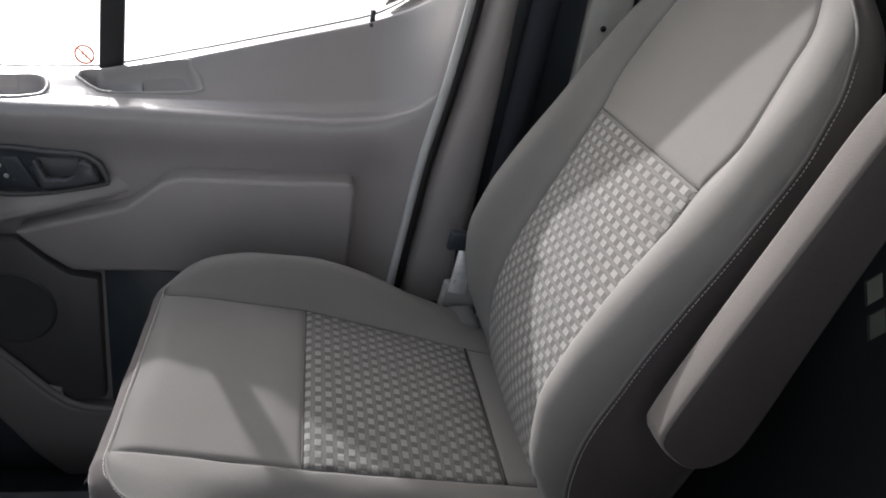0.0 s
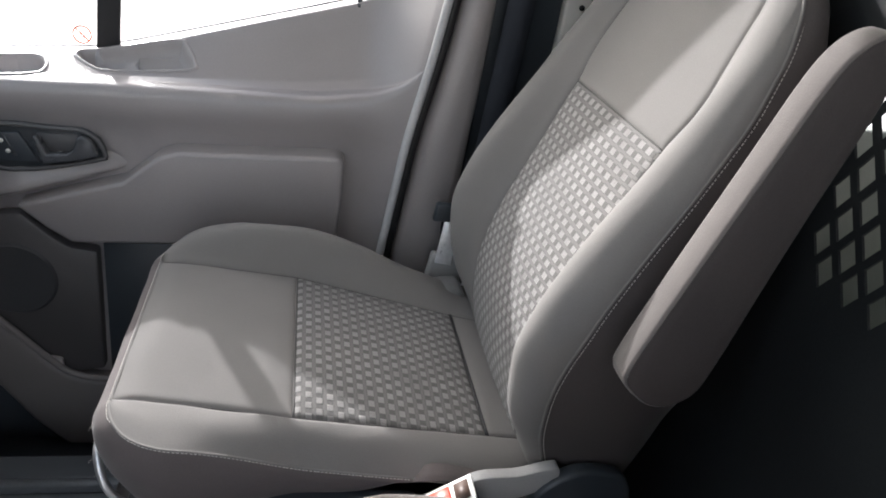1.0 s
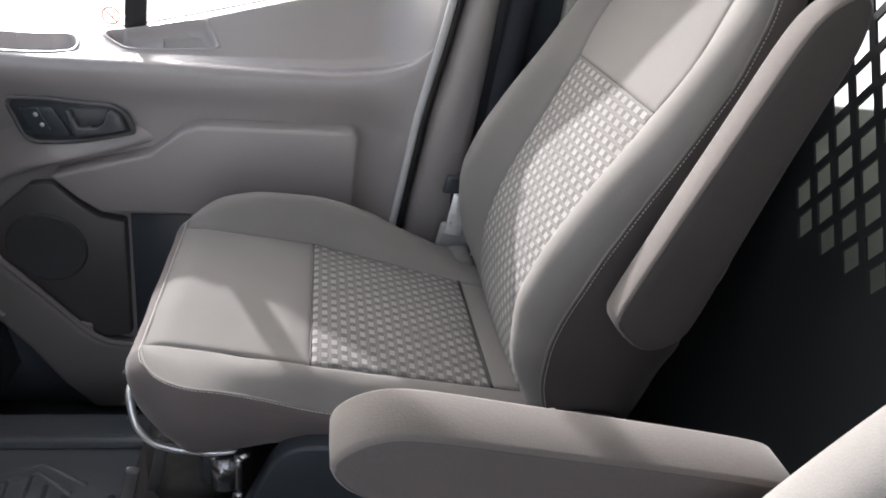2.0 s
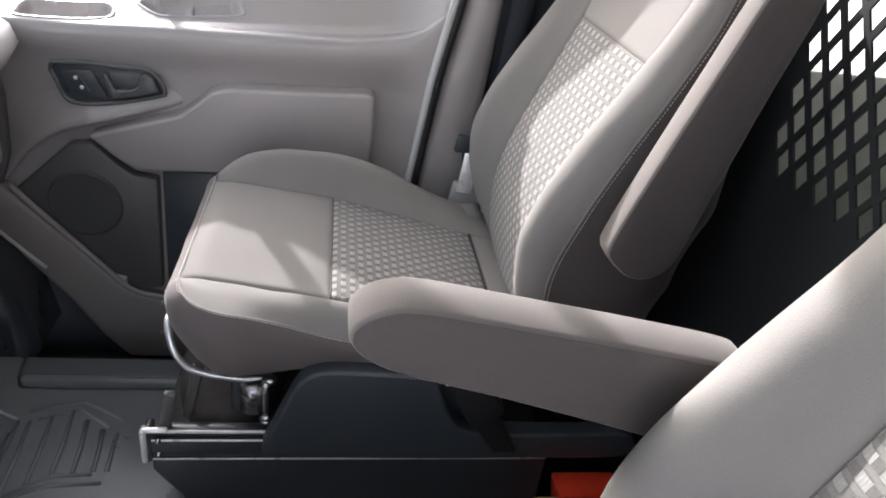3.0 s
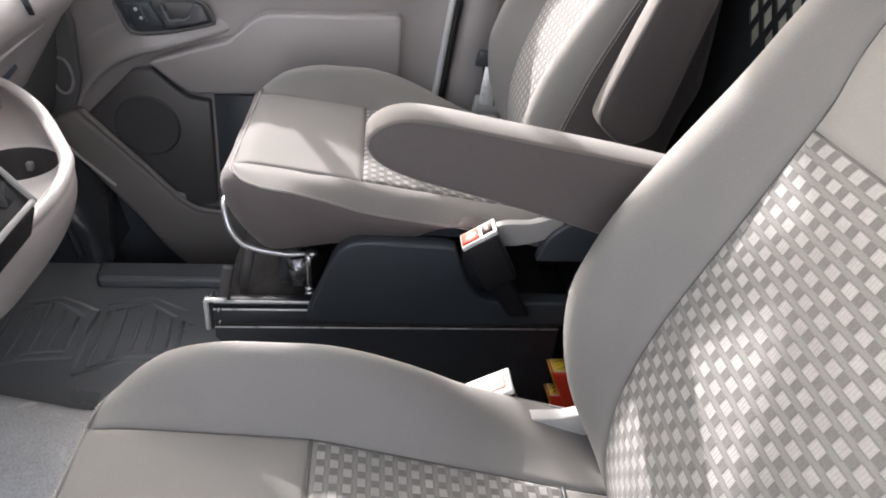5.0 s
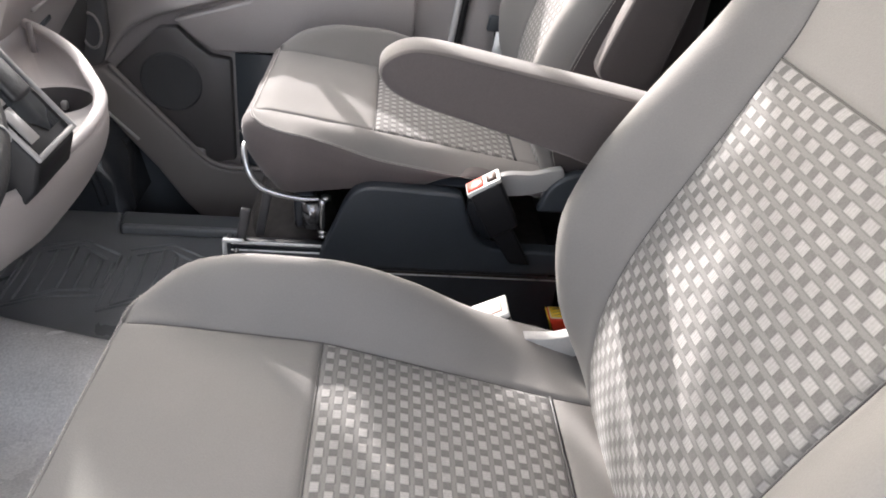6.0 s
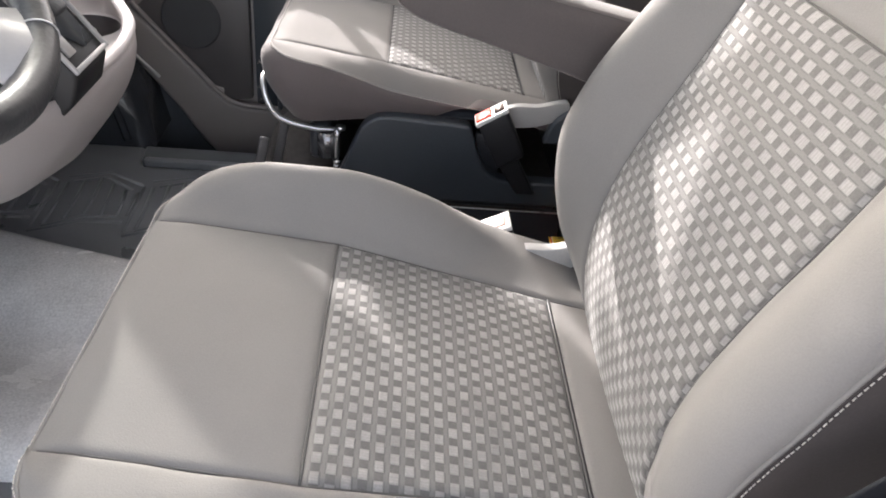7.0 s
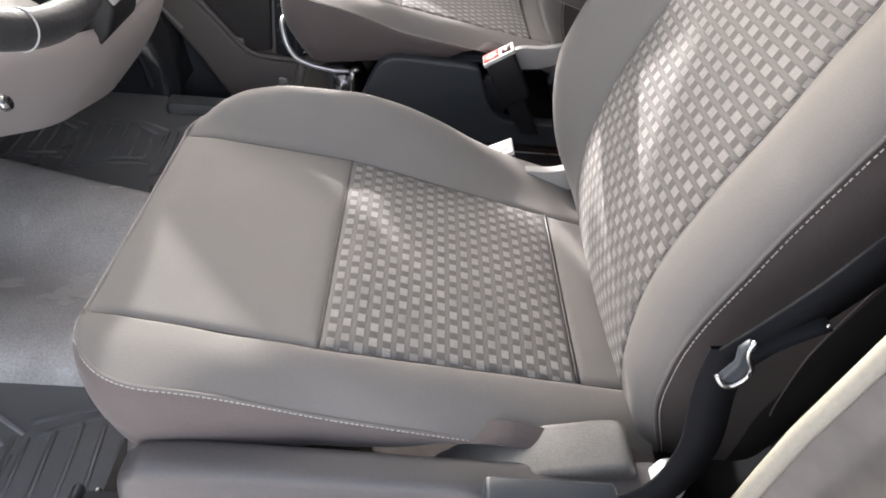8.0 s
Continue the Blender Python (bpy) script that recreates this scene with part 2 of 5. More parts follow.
def dashes(path, step, length, radius, side=None):
    """Stitches along a path as small rods in one mesh."""
    pts = [Vector(p) for p in path]
    cum = [0.0]
    for a, b in zip(pts, pts[1:]):
        cum.append(cum[-1] + (b - a).length)
    bm = bmesh.new()
    rng = random.Random(3)
    for k in range(int(cum[-1] / step)):
        s = k * step + rng.uniform(-0.1, 0.1) * step
        ends = []
        for q in (s, s + length):
            ends.append(Vector([float(np.interp(q, cum, [p[i] for p in pts])) for i in range(3)]))
        d = ends[1] - ends[0]
        if d.length < 1e-5:
            continue
        m = Matrix.Translation((ends[0] + ends[1]) / 2) @ d.to_track_quat("Z", "Y").to_matrix().to_4x4()
        bmesh.ops.create_cone(bm, cap_ends=True, segments=5, radius1=radius, radius2=radius, depth=d.length, matrix=m)
    return bm
# ---- seats ----
SEAM_A = table([(-0.205, 0.160), (0.0, 0.167), (0.255, 0.146), (0.31, 0.142)])
MID_Z = table([(-0.205, 0.441), (-0.185, 0.4445), (-0.15, 0.441), (0.0, 0.421), (0.255, 0.370), (0.33, 0.357)], 0.012)
CREST_Z = table([(-0.205, 0.447), (-0.167, 0.472), (-0.09, 0.489), (0.0, 0.487), (0.06, 0.474), (0.11, 0.455), (0.16, 0.428), (0.21, 0.405), (0.268, 0.378), (0.33, 0.357)], 0.015)
EDGE_Z = table([(-0.205, 0.445), (-0.13, 0.449), (-0.06, 0.438), (0.0, 0.421), (0.11, 0.404), (0.2, 0.392), (0.33, 0.355)], 0.035)
SKIRT_Z = table([(-0.21, 0.318), (0.08, 0.335), (0.12, 0.355), (0.17, 0.385), (0.33, 0.34)], 0.015)
BACK_MID = table([(0.32, 0.312), (0.36, 0.298), (0.42, 0.285), (0.49, 0.283), (0.55, 0.295), (0.60, 0.312), (0.69, 0.350), (0.78, 0.386), (0.90, 0.436), (1.02, 0.490)])
BACK_CREST = table([(0.32, 0.318), (0.36, 0.302), (0.40, 0.283), (0.45, 0.258), (0.50, 0.246), (0.56, 0.243), (0.63, 0.266), (0.70, 0.302), (0.78, 0.352), (0.86, 0.395), (0.93, 0.434), (1.02, 0.490)])
BACK_EDGE = table([(0.32, 0.335), (0.36, 0.320), (0.41, 0.300), (0.446, 0.289), (0.51, 0.282), (0.56, 0.292), (0.63, 0.316), (0.70, 0.348), (0.786, 0.391), (0.847, 0.420), (0.90, 0.440), (0.96, 0.465), (1.02, 0.478)])
BACK_W = table([(0.32, 0.190), (0.40, 0.218), (0.50, 0.243), (0.60, 0.250), (0.75, 0.247), (0.85, 0.240), (0.91, 0.226), (0.96, 0.195), (1.0, 0.14), (1.02, 0.10)], 0.012)
BACK_A = table([(0.32, 0.136), (0.45, 0.146), (0.79, 0.146), (0.815, 0.155), (0.845, 0.158), (0.90, 0.149), (0.95, 0.138), (1.02, 0.08)], 0.012)


def cushion_w(x):
    q = min(max((-0.125 - x) / 0.08, 0.0), 1.0)
    return 0.160 + 0.088 * math.sqrt(1 - q * q)


def near(x):
    """How far the worn near side has sagged: none at the nose, full behind it."""
    return min(max((x + 0.20) / 0.20, 0.0), 1.0)


def side_w(x, s):
    return cushion_w(x) - (0.026 * near(x) if s < 0 else 0.0)


def side_z(x, s):
    return EDGE_Z(x) - (0.029 * near(x) if s < 0 else 0.0)


def groove(d):
    return 0.0034 * max(0.0, 1 - d / 0.0075) ** 2


def bolster_curve(t, seam, crest, edge, peak=0.55):
    if t < peak:
        return seam + (crest - seam) * (0.35 * math.sin(math.pi / 2 * t / peak) + 0.65 * (0.5 - 0.5 * math.cos(math.pi * t / peak)))
    q = (t - peak) / (1 - peak)
    return crest + (edge - crest) * (1 - math.sqrt(max(0.0, 1 - q * q)))


def cushion_panel(x0, x1, crown, nx, nt, weave=(0.0193, 0.0141, 0.0, 0.5)):
    """weave: spacing of the woven blocks across and along, and their offsets."""
    pu, pv, ov, ou = weave
    rows, uv = [], []
    for x in spread(x0, x1, nx):
        a = SEAM_A(x)
        r, w = [], []
        for t in spread(-1, 1, nt):
            d = min(a * (1 - abs(t)), (x - x0) if x0 > -0.2 else 1, x1 - x)
            z = MID_Z(x) + crown * (1 - t * t) * min(1, (x - x0) / 0.03, (x1 - x) / 0.03) - groove(d) * min(1, (x + 0.205) / 0.02)
            z += 0.0012 * noise.noise(Vector((x * 14, t * 3, x0 * 9 + 1)))
            r.append((x, t * a, z))
            w.append(((t * a / pu - ou + 0.5) * 0.0193, (x / pv - ov) * 0.0141))
        rows.append(r)
        uv.append(w)
    return grid(rows, flip=True, uv=uv)


def back_panel(z0, z1, crown, nz, nt, dx):
    rows, uv, arc, last = [], [], 0.0, None
    for z in spread(z0, z1, nz):
        a, x = BACK_A(z), BACK_MID(z)
        if last:
            arc += math.hypot(x - last[0], z - last[1])
        last = (x, z)
        r, w = [], []
        for t in spread(-1, 1, nt):
            d = min(a * (1 - abs(t)), z - z0, z1 - z)
            r.append((x + dx - crown * (1 - t * t) * min(1, (z - z0) / 0.03, (z1 - z) / 0.03) + groove(d), t * a, z))
            w.append(((t * a / 0.0212 + 0.431) * 0.0193, (arc / 0.0134 - 0.2) * 0.0141))
        rows.append(r)
        uv.append(w)
    return grid(rows, uv=uv)


def armrest_shape(seat, hinge, reach, lift, stretch=1.0, half=0.026):
    """A padded arm: reach and lift are the (x, z) directions of its length and its top."""
    side = [(0.004, -0.024), (0.014, -0.006), (0.035, 0.0), (0.12, 0.001), (0.22, 0.0), (0.300, -0.001), (0.332, -0.008), (0.351, -0.024), (0.353, -0.040), (0.336, -0.055), (0.300, -0.064), (0.22, -0.071), (0.14, -0.080), (0.06, -0.090), (0.025, -0.090), (0.004, -0.072), (-0.002, -0.048)]
    side = [(p.x, p.y) for p in smooth_path([(a, b, 0) for a, b in side + side[:1]], 5)[:-1]]
    rows = []
    def inset_outline(d):
        out = []
        m = len(side)
        for i, (a, b) in enumerate(side):
            p, q = side[i - 1], side[(i + 1) % m]
            t = Vector((q[0] - p[0], q[1] - p[1])).normalized()
            out.append((a * stretch + t.y * d, b - t.x * d))
        return out
    spine = [(min(max(a * stretch, 0.045), 0.305 * stretch), 0) for a, b in side]
    def spine_z(a):
        return -0.046 + 0.014 * (a / stretch - 0.045) / 0.26
    def ring(w, inset, k=0.0):
        out = []
        for (a, b), (c, _) in zip(inset_outline(inset), spine):
            a, b = a + (c - a) * k, b + (spine_z(c) - b) * k
            out.append((hinge[0] + reach[0] * a + lift[0] * b, hinge[1] + w, hinge[2] + reach[1] * a + lift[1] * b))
        return out
    for w, inset in ((-half + 0.0005, 0.0042), (-half + 0.0022, 0.0018), (-half + 0.006, 0.0004), (0.0, 0.0), (half - 0.006, 0.0004), (half - 0.0022, 0.0018), (half - 0.0005, 0.0042)):
        rows.append(ring(w, inset))
    arm = shell("armrest", grid(rows, loop=True, flip=reach[0] > 0), ARM, seat, "folding brown-grey cloth armrest with darker sides")
    for sgn in (-1, 1):
        rows = [ring(sgn * (half - 0.0010), 0.0040)] + [ring(sgn * (half + 0.0006 * k), 0.0065, k) for k in (0.0, 0.3, 0.65, 1.0)]
        bm = bmesh.new()
        bm.from_mesh(grid(rows, loop=True))
        bmesh.ops.remove_doubles(bm, verts=bm.verts, dist=0.0004)
        bmesh.ops.recalc_face_normals(bm, faces=bm.faces)
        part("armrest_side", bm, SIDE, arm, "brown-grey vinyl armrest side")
    for w in (-half + 0.0015, half - 0.0015):
        loop = [(hinge[0] + reach[0] * a + lift[0] * b, hinge[1] + w, hinge[2] + reach[1] * a + lift[1] * b) for a, b in inset_outline(0.0040)]
        shell("piping", tube(loop, 0.0011, 6, closed=True), SIDE, arm)
    return arm


def bucket_seat(at, label, inboard, arm_up, dx):
    def back_w(z, s):
        return BACK_W(z) + (0.013 * min(max((0.80 - z) / 0.2, 0.0), 1.0) if s > 0 and not arm_up else 0.0)

    def rim_w(x, s):
        return side_w(x, s) + (0.011 * min(max((x + 0.205) / 0.06, 0.0), 1.0) if s > 0 and not arm_up else 0.0)

    split = 0.782 if arm_up else 0.767
    bulge = 0.015 if arm_up else 0.003
    weave = (0.01976, 0.01348, 0.85, 0.743) if arm_up else (0.01899, 0.01308, 0.30, 0.675)
    seat = thing("van_seat", label, "seat", at=at, group="front seats")
    # cushion
    shell("front_panel", cushion_panel(-0.205, 0.0, 0.004, 26, 40), CLOTH, seat, "plain grey cloth front panel")
    shell("seat_insert", cushion_panel(0.0, 0.255, 0.006, 30, 44, weave), WEAVE, seat, "grey cloth insert with light woven blocks")
    shell("rear_panel", cushion_panel(0.255, 0.325, 0.003, 14, 40), CLOTH, seat)
    for s in (-1, 1):
        rows = []
        for x in spread(-0.205, 0.325, 56):
            a, w = SEAM_A(x), rim_w(x, s)
            r = []
            for t in spread(0, 1, 26):
                d = (w - a) * t
                if s > 0:
                    z = bolster_curve(t, MID_Z(x), CREST_Z(x) - (0.0 if arm_up else 0.006), EDGE_Z(x), 0.55 if arm_up else 0.74)
                else:
                    z = MID_Z(x) + (side_z(x, s) - MID_Z(x)) * t ** 1.7 + 0.004 * math.sin(math.pi * t)
                z -= groove(d) * min(1, (x + 0.205) / 0.02)
                z += 0.0015 * noise.noise(Vector((x * 18, s * 3 + t * 2, 4)))
                r.append((x, s * (a + (w - a) * t), z))
            rows.append(r)
        shell("cushion_bolster", grid(rows, flip=s > 0), CLOTH, seat)
    # sewn seams, their crease shadow put in as thin dark tubes
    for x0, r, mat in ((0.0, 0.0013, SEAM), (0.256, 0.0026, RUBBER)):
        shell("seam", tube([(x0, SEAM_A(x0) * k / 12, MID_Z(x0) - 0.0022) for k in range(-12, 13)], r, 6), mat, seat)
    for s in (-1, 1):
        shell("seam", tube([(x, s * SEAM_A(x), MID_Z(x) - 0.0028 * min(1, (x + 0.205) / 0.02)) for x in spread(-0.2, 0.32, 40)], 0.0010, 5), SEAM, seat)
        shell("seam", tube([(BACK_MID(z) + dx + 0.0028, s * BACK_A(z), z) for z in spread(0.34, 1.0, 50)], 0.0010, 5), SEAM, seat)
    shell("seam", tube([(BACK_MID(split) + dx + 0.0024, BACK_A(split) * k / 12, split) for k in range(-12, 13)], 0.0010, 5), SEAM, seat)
    # skirt round the cushion
    front = [(-0.2055, 0.16 * k / 8) for k in range(8, -9, -1)]
    xs = spread(-0.2045, 0.325, 44)
    rim = [(x, rim_w(x, 1)) for x in reversed(xs)] + front + [(x, -rim_w(x, -1)) for x in xs]
    rows = []
    for k in [i / 14 for i in range(15)]:
        r = []
        for i, (x, u) in enumerate(rim):
            p, q = rim[max(i - 1, 0)], rim[min(i + 1, len(rim) - 1)]
            n = Vector((-(q[1] - p[1]), q[0] - p[0], 0))
            n = -n.normalized() if n.length else Vector((-1, 0, 0))
            if n.x > 0.5:
                n = -n
            nose = max(0.0, -n.x)
            out = (0.005 + bulge * nose ** 4) * math.sin(math.pi * min(k * 1.05, 1) ** 0.6) ** 0.8 - (0.015 + 0.013 * nose) * k ** 3
            out += 0.002 * noise.noise(Vector((x * 20, u * 20, k * 5)))
            z0 = side_z(x, u) if abs(u) > 0.161 else MID_Z(-0.2055)
            z = z0 + (SKIRT_Z(x) - z0) * k
            r.append((x + n.x * out, u + n.y * out, z))
        rows.append(r)
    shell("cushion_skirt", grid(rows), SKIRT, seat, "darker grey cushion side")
    ring = [(x, u, (side_z(x, u) if abs(u) > 0.161 else MID_Z(-0.2055)) - 0.0006) for x, u in rim]
    shell("piping", tube(ring, 0.0020, 6), CLOTH, seat)
    part("stitching", dashes([(x - 0.0024 * (abs(u) < 0.2), u * 1.010, z + 0.0002) for x, u, z in ring if x < 0.21], 0.0046, 0.0030, 0.00055), THREAD, seat, "pale thread stitching")
    under = slab([(-0.19, -0.19), (0.32, -0.19), (0.32, 0.19), (-0.19, 0.19)], 0.326, 0.344, 0.01, 2, axis="z")
    part("cushion_pan", under, BLACK, seat)
    # backrest
    shell("back_insert", back_panel(0.33, split, 0.004, 44, 44, dx), WEAVE, seat, "grey cloth insert with light woven blocks")
    shell("back_upper_panel", back_panel(split, 1.015, 0.003, 30, 40, dx), CLOTH, seat, "plain grey cloth upper panel")
    for s in (-1, 1):
        rows = []
        for z in spread(0.33, 1.015, 64):
            a, w = BACK_A(z), back_w(z, s)
            r = []
            for t in spread(0, 1, 28):
                d = (w - a) * t
                crest = BACK_CREST(z) if s == inboard or arm_up else BACK_CREST(z) + 0.45 * max(0.0, BACK_MID(z) - BACK_CREST(z))
                x = bolster_curve(t, BACK_MID(z), crest, BACK_EDGE(z), 0.6) + groove(d) + dx
                x += 0.0015 * noise.noise(Vector((z * 16, s * 3 + t * 2, 8)))
                r.append((x, s * (a + (w - a) * t), z))
            rows.append(r)
        shell("back_bolster", grid(rows, flip=s < 0), CLOTH, seat)
    zs = spread(0.33, 1.015, 60)
    rim = [(back_w(z, 1), z) for z in zs] + [(BACK_W(1.015) * k / 4, 1.016) for k in (2, 0, -2)] + [(-back_w(z, -1), z) for z in reversed(zs)]
    rows = []
    for k in [i / 12 for i in range(13)]:
        r = []
        for i, (u, z) in enumerate(rim):
            p, q = rim[max(i - 1, 0)], rim[min(i + 1, len(rim) - 1)]
            n = Vector((q[1] - p[1], -(q[0] - p[0])))
            n = n.normalized() if n.length else Vector((0, 1))
            out = 0.007 * math.sin(math.pi * min(1.1 * k, 1)) - 0.03 * max(0, k - 0.6) ** 2 * 6
            r.append((BACK_EDGE(z) + dx + min(0.135 + 0.055 * min(max((z - 0.33) / 0.15, 0.0), 1.0), 0.500 - BACK_EDGE(z)) * k, u + n.x * out, z + n.y * out))
        rows.append(r)
    rows.append([(p[0] + 0.012, p[1] * 0.3, 0.62 + (p[2] - 0.62) * 0.7) for p in rows[-1]])
    cut = 14 if arm_up else 6
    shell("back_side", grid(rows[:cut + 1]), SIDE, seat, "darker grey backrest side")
    if not arm_up:
        shell("back_shell", grid(rows[cut:]), BACK_SHELL, seat, "dull black rear shell of the backrest")
    ring = [(BACK_EDGE(z) + dx, u, z) for u, z in rim]
    shell("piping", tube(ring, 0.0020, 6), CLOTH, seat)
    part("stitching", dashes([(x + 0.004, u * 1.010, z) for x, u, z in ring], 0.0046, 0.0030, 0.00055), THREAD, seat, "pale thread stitching")
    if not arm_up:
        shell("panel_seam", tube([(BACK_EDGE(z) + dx + 0.075 + 0.05 * (0.9 - z), -BACK_W(z) - 0.0072, z) for z in spread(0.44, 0.90, 24)], 0.0008, 5), SKIRT, seat)
    # recliner covers, paler than the shields
    for k in (-1, 1):
        cov = [(0.200, 0.352), (0.206, 0.374), (0.230, 0.386), (0.270, 0.388), (0.305, 0.398), (0.322, 0.398), (0.318, 0.372), (0.272, 0.350), (0.222, 0.345)]
        if k == -inboard:
            flatten(part("recliner_cover", slab([(0.11, 0.315), (0.14, 0.342), (0.175, 0.360), (0.215, 0.373), (0.255, 0.383), (0.282, 0.386), (0.292, 0.374), (0.296, 0.315)], k * 0.200, k * 0.258, 0.012, 4), SHIELD_TOP, seat, "worn grey plastic recliner cover"))
            flatten(part("hinge_plate", slab([(0.292, 0.320), (0.300, 0.372), (0.308, 0.390), (0.334, 0.396), (0.330, 0.340)], k * 0.246, k * 0.268, 0.004, 2), GLINT_WORN, seat, "scuffed pale hinge plate"))
            continue
        flatten(part("recliner_cover", slab([(p.x, p.y) for p in smooth_path([(a, b, 0) for a, b in cov + cov[:1]], 4)[:-1]], k * 0.224, k * 0.240, 0.006, 3), RECLINER, seat, "pale plastic recliner cover"))
        flatten(part("hinge_cover", slab([(p.x, p.y) for p in smooth_path([(0.285, 0.32, 0), (0.300, 0.365, 0), (0.335, 0.394, 0), (0.375, 0.398, 0), (0.415, 0.380, 0), (0.432, 0.32, 0)], 4)], k * 0.226, k * 0.248, 0.006, 3), BLACK, seat, "black plastic hinge cover"))
    # armrest
    if arm_up:
        armrest_shape(seat, (0.3105, inboard * 0.302, 0.582), (0.317, 0.948), (-0.948, 0.317), 1.14, 0.019)
    else:
        armrest_shape(seat, (0.402, inboard * 0.305, 0.6575), (-0.984, 0.178), (0.178, 0.984))
    return seat


bucket_seat((0, 0.44, 0), "grey cloth van seat with patterned insert and raised armrest", -1, True, 0.0)
bucket_seat((-0.038, -0.44, -0.012), "grey cloth van seat with patterned insert and lowered armrest", 1, False, 0.004)


# ---- seat bases ----
BRIGHT = material("polished_bar_steel", (0.78, 0.78, 0.78), 0.32, metal=0.8, grain=90, bump=0.05)
DUSTY = material("dusty_black_steel", (0.075, 0.068, 0.064), 0.85, grain=60, bump=0.1, vary=0.3, stain=20, spec=0.2)
def pedestal(at, label, inboard):
    base = thing("seat_pedestal", label, "seat base", at=at, group="seat bases")
    w = 0.207
    part("box_side", slab([(-0.198, -0.085), (0.36, -0.085), (0.36, 0.150), (-0.252, 0.150), (-0.252, 0.128), (-0.236, 0.104), (-0.212, 0.072), (-0.202, 0.040)], -w, -w + 0.012, 0.002, 2), PAINT, base)
    part("box_side", slab([(-0.198, -0.085), (0.36, -0.085), (0.36, 0.150), (-0.252, 0.150), (-0.252, 0.128), (-0.236, 0.104), (-0.212, 0.072), (-0.202, 0.040)], w - 0.012, w, 0.002, 2), PAINT, base)
    part("box_front", slab([(-w + 0.012, -0.085), (w - 0.012, -0.085), (w - 0.012, 0.149), (-w + 0.012, 0.149)], -0.214, -0.206, 0.002, 2, axis="x"), PAINT, base)
    part("box_top", slab([(-0.25, -w), (0.36, -w), (0.36, w), (-0.25, w)], 0.150, 0.158, 0.003, 2, axis="z"), DUSTY, base)
    for s in (-1, 1):
        y = s * (w - 0.012)
        part("slide_rail", box(-0.252, 0.34, y - 0.016, y + 0.016, 0.158, 0.191, 0.004), PAINT, base, "black gloss slide rail")
        part("upper_rail", box(-0.248, 0.34, y - 0.010, y + 0.010, 0.191, 0.205, 0.004), PAINT, base)
        part("rail_cap", box(-0.262, -0.250, y - 0.018, y + 0.018, 0.146, 0.207, 0.005), GLOSS, base)
        # Bright strips paint in the glints along the gloss rails, flange and caps.
        part("rail_glint", box(-0.250, 0.34, y + s * 0.0095, y + s * 0.0125, 0.2000, 0.2060, 0.0012), GLINT_WORN, base, "bright strip painted as the glint along the rail edge")
        part("rail_glint", box(-0.250, 0.34, y + s * 0.0150, y + s * 0.0175, 0.1890, 0.1925, 0.0010), GLINT_WORN, base)
        part("flange_glint", box(-0.252, 0.36, s * (w + 0.0002), s * (w + 0.0024), 0.1490, 0.1520, 0.0008), GLINT_WORN, base)
        part("cap_glint", box(-0.2650, -0.2560, y + s * 0.0130 - 0.009, y + s * 0.0130 + 0.009, 0.148, 0.212, 0.004), GLINT_WORN, base, "bright piece painted as the highlight on the rail cap corner")
        part("cap_glint", box(-0.2640, -0.2260, y + s * 0.0140 - 0.005, y + s * 0.0140 + 0.005, 0.2055, 0.2125, 0.003), GLINT_WORN, base)
        bm = bmesh.new()
        for dz in (0.165, 0.190):
            bmesh.ops.create_uvsphere(bm, u_segments=8, v_segments=6, radius=0.005, matrix=pose(-0.24, y + inboard * 0.017, dz))
        part("rivet", bm, STEEL, base)
        if s == inboard:
            part("riser", slab([(-0.244, 0.20), (-0.226, 0.20), (-0.212, 0.266), (-0.230, 0.270)], y - 0.006, y + 0.006, 0.003, 2), SHIELD, base)
        part("riser", slab([(-0.216, 0.19), (-0.200, 0.19), (-0.180, 0.285), (-0.196, 0.290)], 0.80 * y - 0.005, 0.80 * y + 0.005, 0.003, 2), SHIELD, base)
        part("riser", slab([(0.16, 0.20), (0.22, 0.20), (0.22, 0.31), (0.17, 0.31)], y - 0.008, y + 0.008, 0.003, 2), PAINT, base)
    rows = [[(-0.155 + 0.090 * q * math.cos(a), 0.172 * q * math.sin(a), 0.157 + 0.072 * math.sqrt(max(0.0, 1 - q * q)) + 0.004 * noise.noise(Vector((q * 5, a * 2, 3)))) for a in (2 * math.pi * k / 36 for k in range(36))] for q in (1.0, 0.97, 0.9, 0.78, 0.6, 0.38, 0.15, 0.01)]
    shell("dust_cover", grid(rows, loop=True), DUSTY, base, "dusty black fabric cover over the slide")
    for dx, dz in ((0.0, 0.228), (0.0, 0.236), (0.006, 0.305)):
        nut = bmesh.new()
        bmesh.ops.create_cone(nut, cap_ends=True, segments=6, radius1=0.010, radius2=0.010, depth=0.006, matrix=pose(-0.086 + dx, inboard * 0.207, dz))
        part("nut", nut, STEEL, base)
    part("cross_bar", box(-0.14, -0.10, -w + 0.02, w - 0.02, 0.225, 0.30, 0.01), PAINT, base)
    bm = bmesh.new()
    bmesh.ops.create_cone(bm, cap_ends=True, segments=24, radius1=0.020, radius2=0.020, depth=0.05, matrix=pose(-0.105, inboard * 0.19, 0.265, 0, 0, 0))
    part("height_motor", bm, material("dark_motor_steel", (0.30, 0.30, 0.31), 0.22, metal=0.9, grain=60, bump=0.1), base, "glossy dark height motor")
    part("motor_rod", tube([(-0.086, inboard * 0.207, z) for z in (0.228, 0.25, 0.28, 0.305)], 0.006), STEEL, base)
